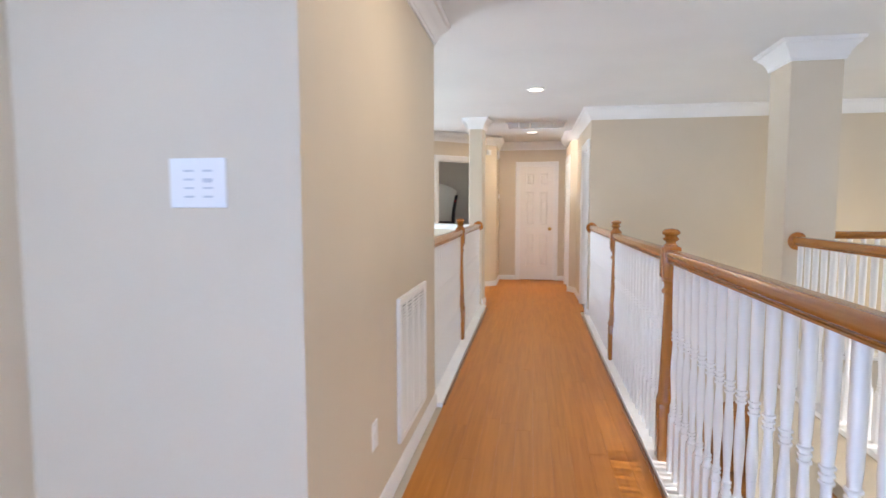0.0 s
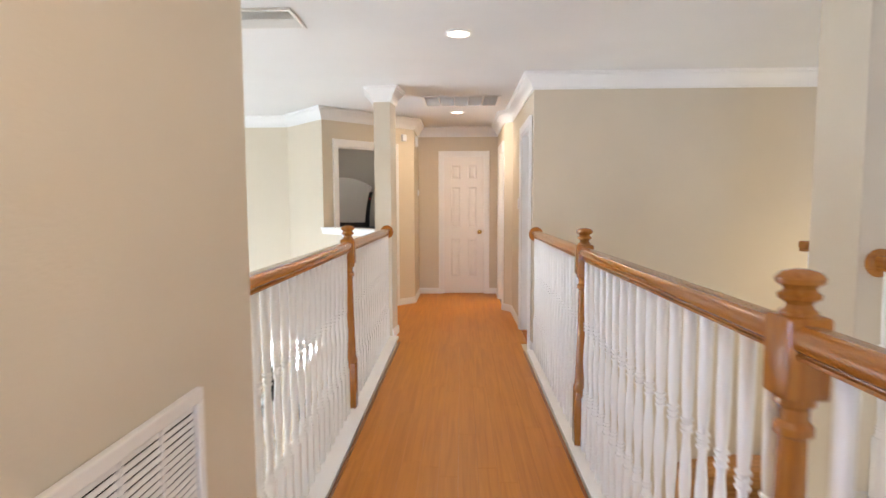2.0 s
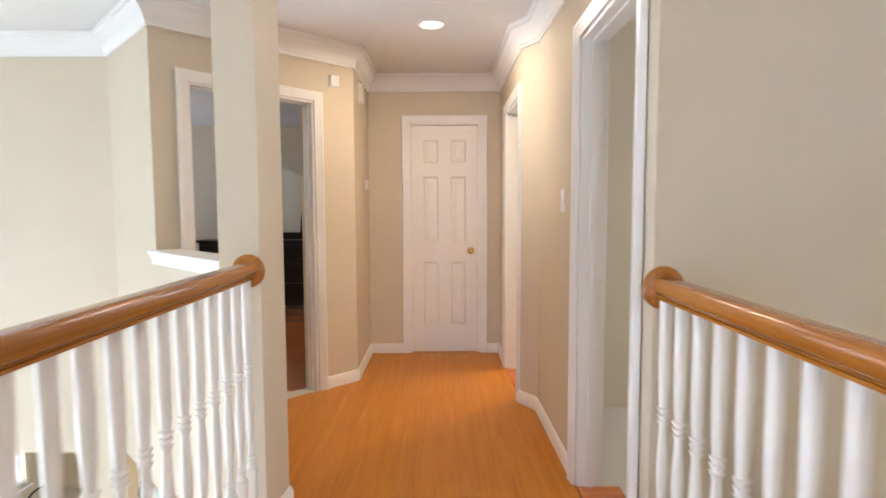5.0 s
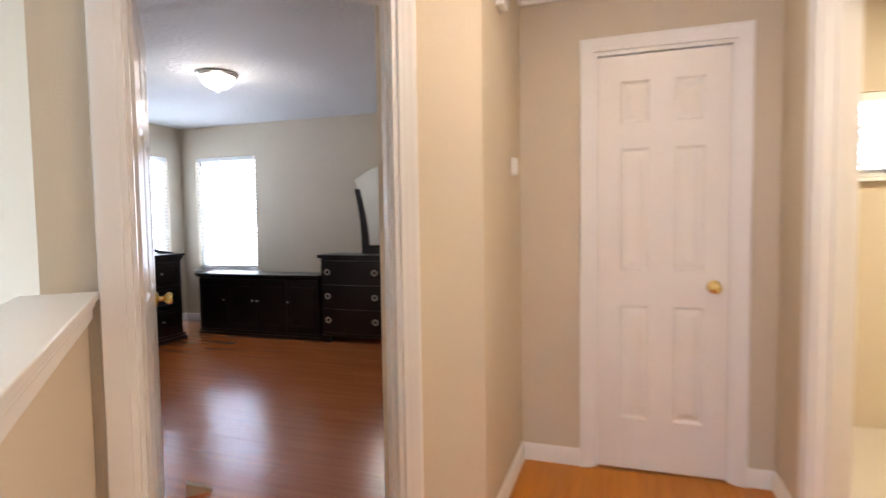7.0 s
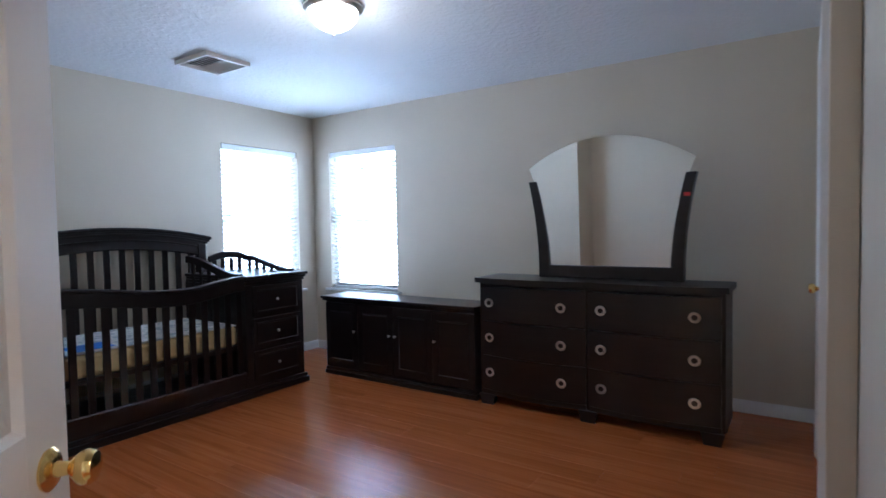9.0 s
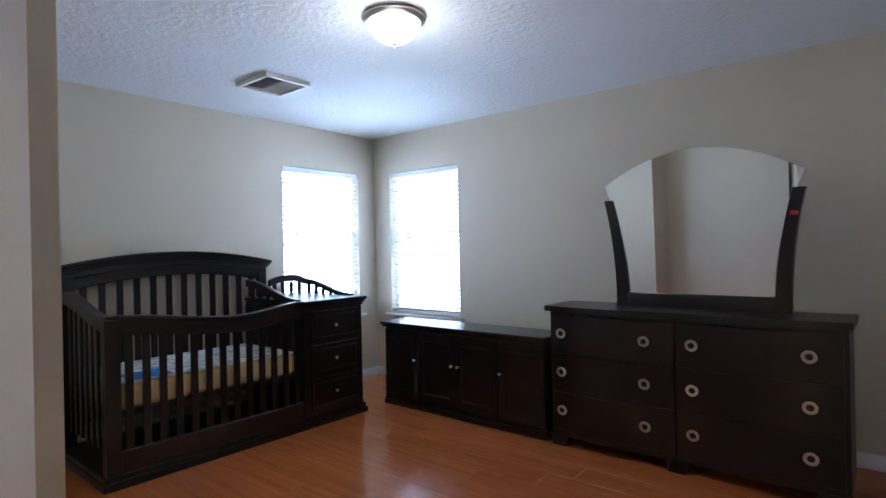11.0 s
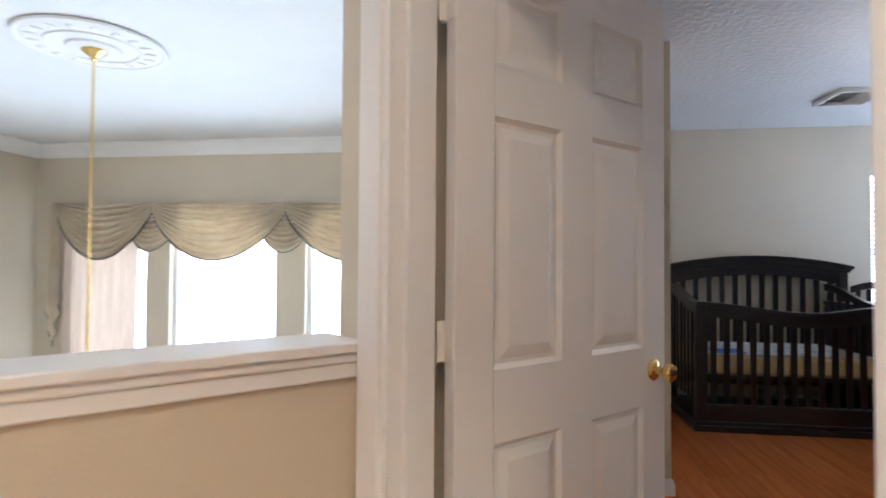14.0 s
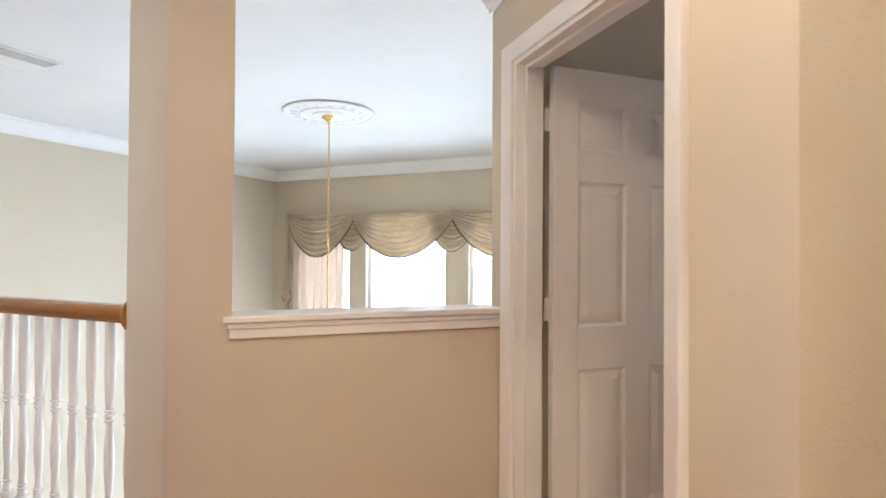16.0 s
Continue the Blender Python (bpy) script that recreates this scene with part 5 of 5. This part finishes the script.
# foyer chandelier on its chain
CX, CY, CZ = 3.37, 5.66, 0.05
gl = bpy.data.lights.new("chandelier_light", "POINT")
gl.energy, gl.color, gl.shadow_soft_size = 12, (1.0, 0.82, 0.54), 0.25
new("chandelier_light", gl).location = (CX, CY, CZ + 0.55)
base = empty("chandelier", Matrix.Translation((CX, CY, 0)), "black iron chandelier with lit candle bulbs on a chain", "chandelier")
part("canopy", lathe(bmesh.new(), [(0.07, CEIL), (0.072, CEIL - 0.01), (0.04, CEIL - 0.03), (0.01, CEIL - 0.04)], 20), M_IRON, base, "", True)
link = bmesh.new()
tube(link, [(0.011 * math.cos(a), 0, 0.022 * math.sin(a)) for a in [2 * math.pi * i / 12 for i in range(13)]], 0.0028, 5)
LINK = mesh_of("chain_link", link, M_IRON, True)
nl = int((CEIL - 0.04 - CZ - 0.42) / 0.036)
for i in range(nl):
    o = new("chain_link", LINK)
    o.parent = base
    o.location = (0, 0, CEIL - 0.055 - i * 0.036)
    o.rotation_euler = (0, 0, radians(90) * (i % 2) + 0.4)
part("stem", lathe(bmesh.new(), [(0.008, CZ + 0.44), (0.02, CZ + 0.40), (0.012, CZ + 0.30), (0.04, CZ + 0.15), (0.03, CZ + 0.05), (0.05, CZ), (0.02, CZ - 0.06), (0.006, CZ - 0.08)], 16), M_IRON, base, "", True)
M_BULB = glow("lit_bulb", (1.0, 0.85, 0.6), 6.0)
for k in range(6):
    an = k * math.pi / 3
    c, s = math.cos(an), math.sin(an)
    arm = part("arm", tube(bmesh.new(), [(c * r, s * r, z) for r, z in ((0.03, CZ), (0.12, CZ - 0.06), (0.24, CZ - 0.04), (0.30, CZ + 0.06))], 0.008, 7), M_IRON, base, "", True)
    part("candle", lathe(bmesh.new(), [(0.035, CZ + 0.06), (0.036, CZ + 0.068), (0.012, CZ + 0.072), (0.012, CZ + 0.15)], 12, c * 0.30, s * 0.30), M_PLASTIC, arm, "ivory candle sleeve", True)
    part("bulb", lathe(bmesh.new(), [(0.008, CZ + 0.15), (0.017, CZ + 0.175), (0.012, CZ + 0.20), (0.002, CZ + 0.225)], 10, c * 0.30, s * 0.30), M_BULB, arm, "glowing candle bulb", True)


# ---- floors of laminate planks ----
def clip(poly, clipper):
    """Cut a polygon to a convex one, both counter-clockwise."""
    out = list(poly)
    for i in range(len(clipper)):
        a, b = clipper[i], clipper[(i + 1) % len(clipper)]
        src, out = out, []
        if not src:
            return []
        side = lambda p: (b[0] - a[0]) * (p[1] - a[1]) - (b[1] - a[1]) * (p[0] - a[0])
        for k in range(len(src)):
            p, q = src[k], src[(k + 1) % len(src)]
            sp, sq = side(p), side(q)
            if sp >= 0:
                out.append(p)
            if (sp >= 0) != (sq >= 0):
                f = sp / (sp - sq)
                out.append((p[0] + (q[0] - p[0]) * f, p[1] + (q[1] - p[1]) * f))
    return out


def plank_mesh(name, pts, mat):
    bm = bmesh.new()
    n = len(pts)
    c = (sum(p[0] for p in pts) / n, sum(p[1] for p in pts) / n)
    lo = [bm.verts.new((x, y, -0.011)) for x, y in pts]
    md = [bm.verts.new((x, y, -0.0004)) for x, y in pts]
    hi = []
    for x, y in pts:
        d = Vector((c[0] - x, c[1] - y))
        d = Vector((math.copysign(min(0.0005, abs(d.x)), d.x), math.copysign(min(0.0005, abs(d.y)), d.y)))
        hi.append(bm.verts.new((x + d.x, y + d.y, 0)))
    bm.faces.new(hi)
    for i in range(n):
        j = (i + 1) % n
        bm.faces.new((lo[i], lo[j], md[j], md[i]))
        bm.faces.new((md[i], md[j], hi[j], hi[i]))
    return mesh_of(name, bm, mat)


def lay(parent, region, axis, x0, y0, x1, y1, width, length, mat, gap=0.00025):
    xs = [p[0] for p in region]
    ys = [p[1] for p in region]
    full = None
    across = int(round(((x1 - x0) if axis == 1 else (y1 - y0)) / width))
    rg = random.Random(11)
    for k in range(across):
        s = (x0 if axis == 1 else y0) + k * width
        t = (y0 if axis == 1 else x0) - rg.uniform(0, length)
        end = y1 if axis == 1 else x1
        while t < end:
            if axis == 1:
                r = [(s + gap, t + gap), (s + width - gap, t + gap), (s + width - gap, t + length - gap), (s + gap, t + length - gap)]
            else:
                r = [(t + gap, s + gap), (t + length - gap, s + gap), (t + length - gap, s + width - gap), (t + gap, s + width - gap)]
            t += length
            c = clip(r, region)
            c = [p for i, p in enumerate(c) if (Vector(p) - Vector(c[i - 1])).length > 1e-4]
            if len(c) < 3:
                continue
            area = abs(sum(c[i][0] * c[(i + 1) % len(c)][1] - c[(i + 1) % len(c)][0] * c[i][1] for i in range(len(c)))) / 2
            if area < 0.0015:
                continue
            mx, my = sum(p[0] for p in r) / 4, sum(p[1] for p in r) / 4
            loc = [(p[0] - mx, p[1] - my) for p in c]
            whole = len(c) == 4 and area > (width - 2 * gap) * (length - 2 * gap) * 0.9999
            if whole and full is None:
                full = plank_mesh("plank", loc, mat)
            o = new("plank", full if whole else plank_mesh("plank", loc, mat))
            o.parent = parent
            o.location = (mx, my, 0)


PW = 0.0975
bridge = [(-0.565, 1.47), (0.605, 1.47), (0.605, 7.0), (-0.565, 7.0)]
lay(bpy.data.objects["floor_bridge"], bridge, 1, -0.565, 1.47, 0.605, 7.0, PW, 1.215, M_FLOOR)
lay(bpy.data.objects["floor_landing"], [(-1.52, -2.5), (0.605, -2.5), (0.605, 1.47), (-1.52, 1.47)], 1, -0.565 - 10 * PW, -2.5, 0.605, 1.47, PW, 1.215, M_FLOOR)
lay(bpy.data.objects["floor_hall"], [(-0.66, 7.0), (0.70, 7.0), (0.70, HEND + 0.1), (-0.66, HEND + 0.1)], 1, -0.565 - PW, 7.0, 0.71, HEND + 0.1, PW, 1.215, M_FLOOR)
lay(bpy.data.objects["floor_hall"], [(-0.66, 7.36), (-0.66, 9.08), K], 1, -0.565 - 12 * PW, 7.2, -0.565 - PW, 9.2, PW, 1.215, M_FLOOR)
BPW = 0.1925
lay(bpy.data.objects["floor_bedroom"], [(XW, YB0), (XB, YB0), (XB, YB1), (XW, YB1)], 0, XW, YB0, XB, YB1, BPW, 1.215, M_BFLOOR)
lay(bpy.data.objects["floor_bedroom"], [(-2.30, YB0), K, D, (-0.80, YB0)], 0, -2.6, YB0 - 5 * BPW, -0.5, YB0, BPW, 1.215, M_BFLOOR)

# dark quarter-round along the bridge's floor edges
M_EDGE = wood("stained_edge", (0.14, 0.045, 0.012), (0.20, 0.065, 0.016), (0.26, 0.09, 0.022), 0.3, 1, 2.0, 0.2)
tagged(part("trim_floor_edge", one_box(-0.568, LS + 0.02, -0.004, -0.553, 6.98, 0.012, 0.004), M_EDGE), "dark stained quarter-round along the bridge floor", "moulding", kind="structure")
tagged(part("trim_floor_edge", one_box(0.593, -2.4, -0.004, 0.608, RW - 0.02, 0.010, 0.004), M_EDGE), "dark stained quarter-round along the bridge floor", "moulding", kind="structure")
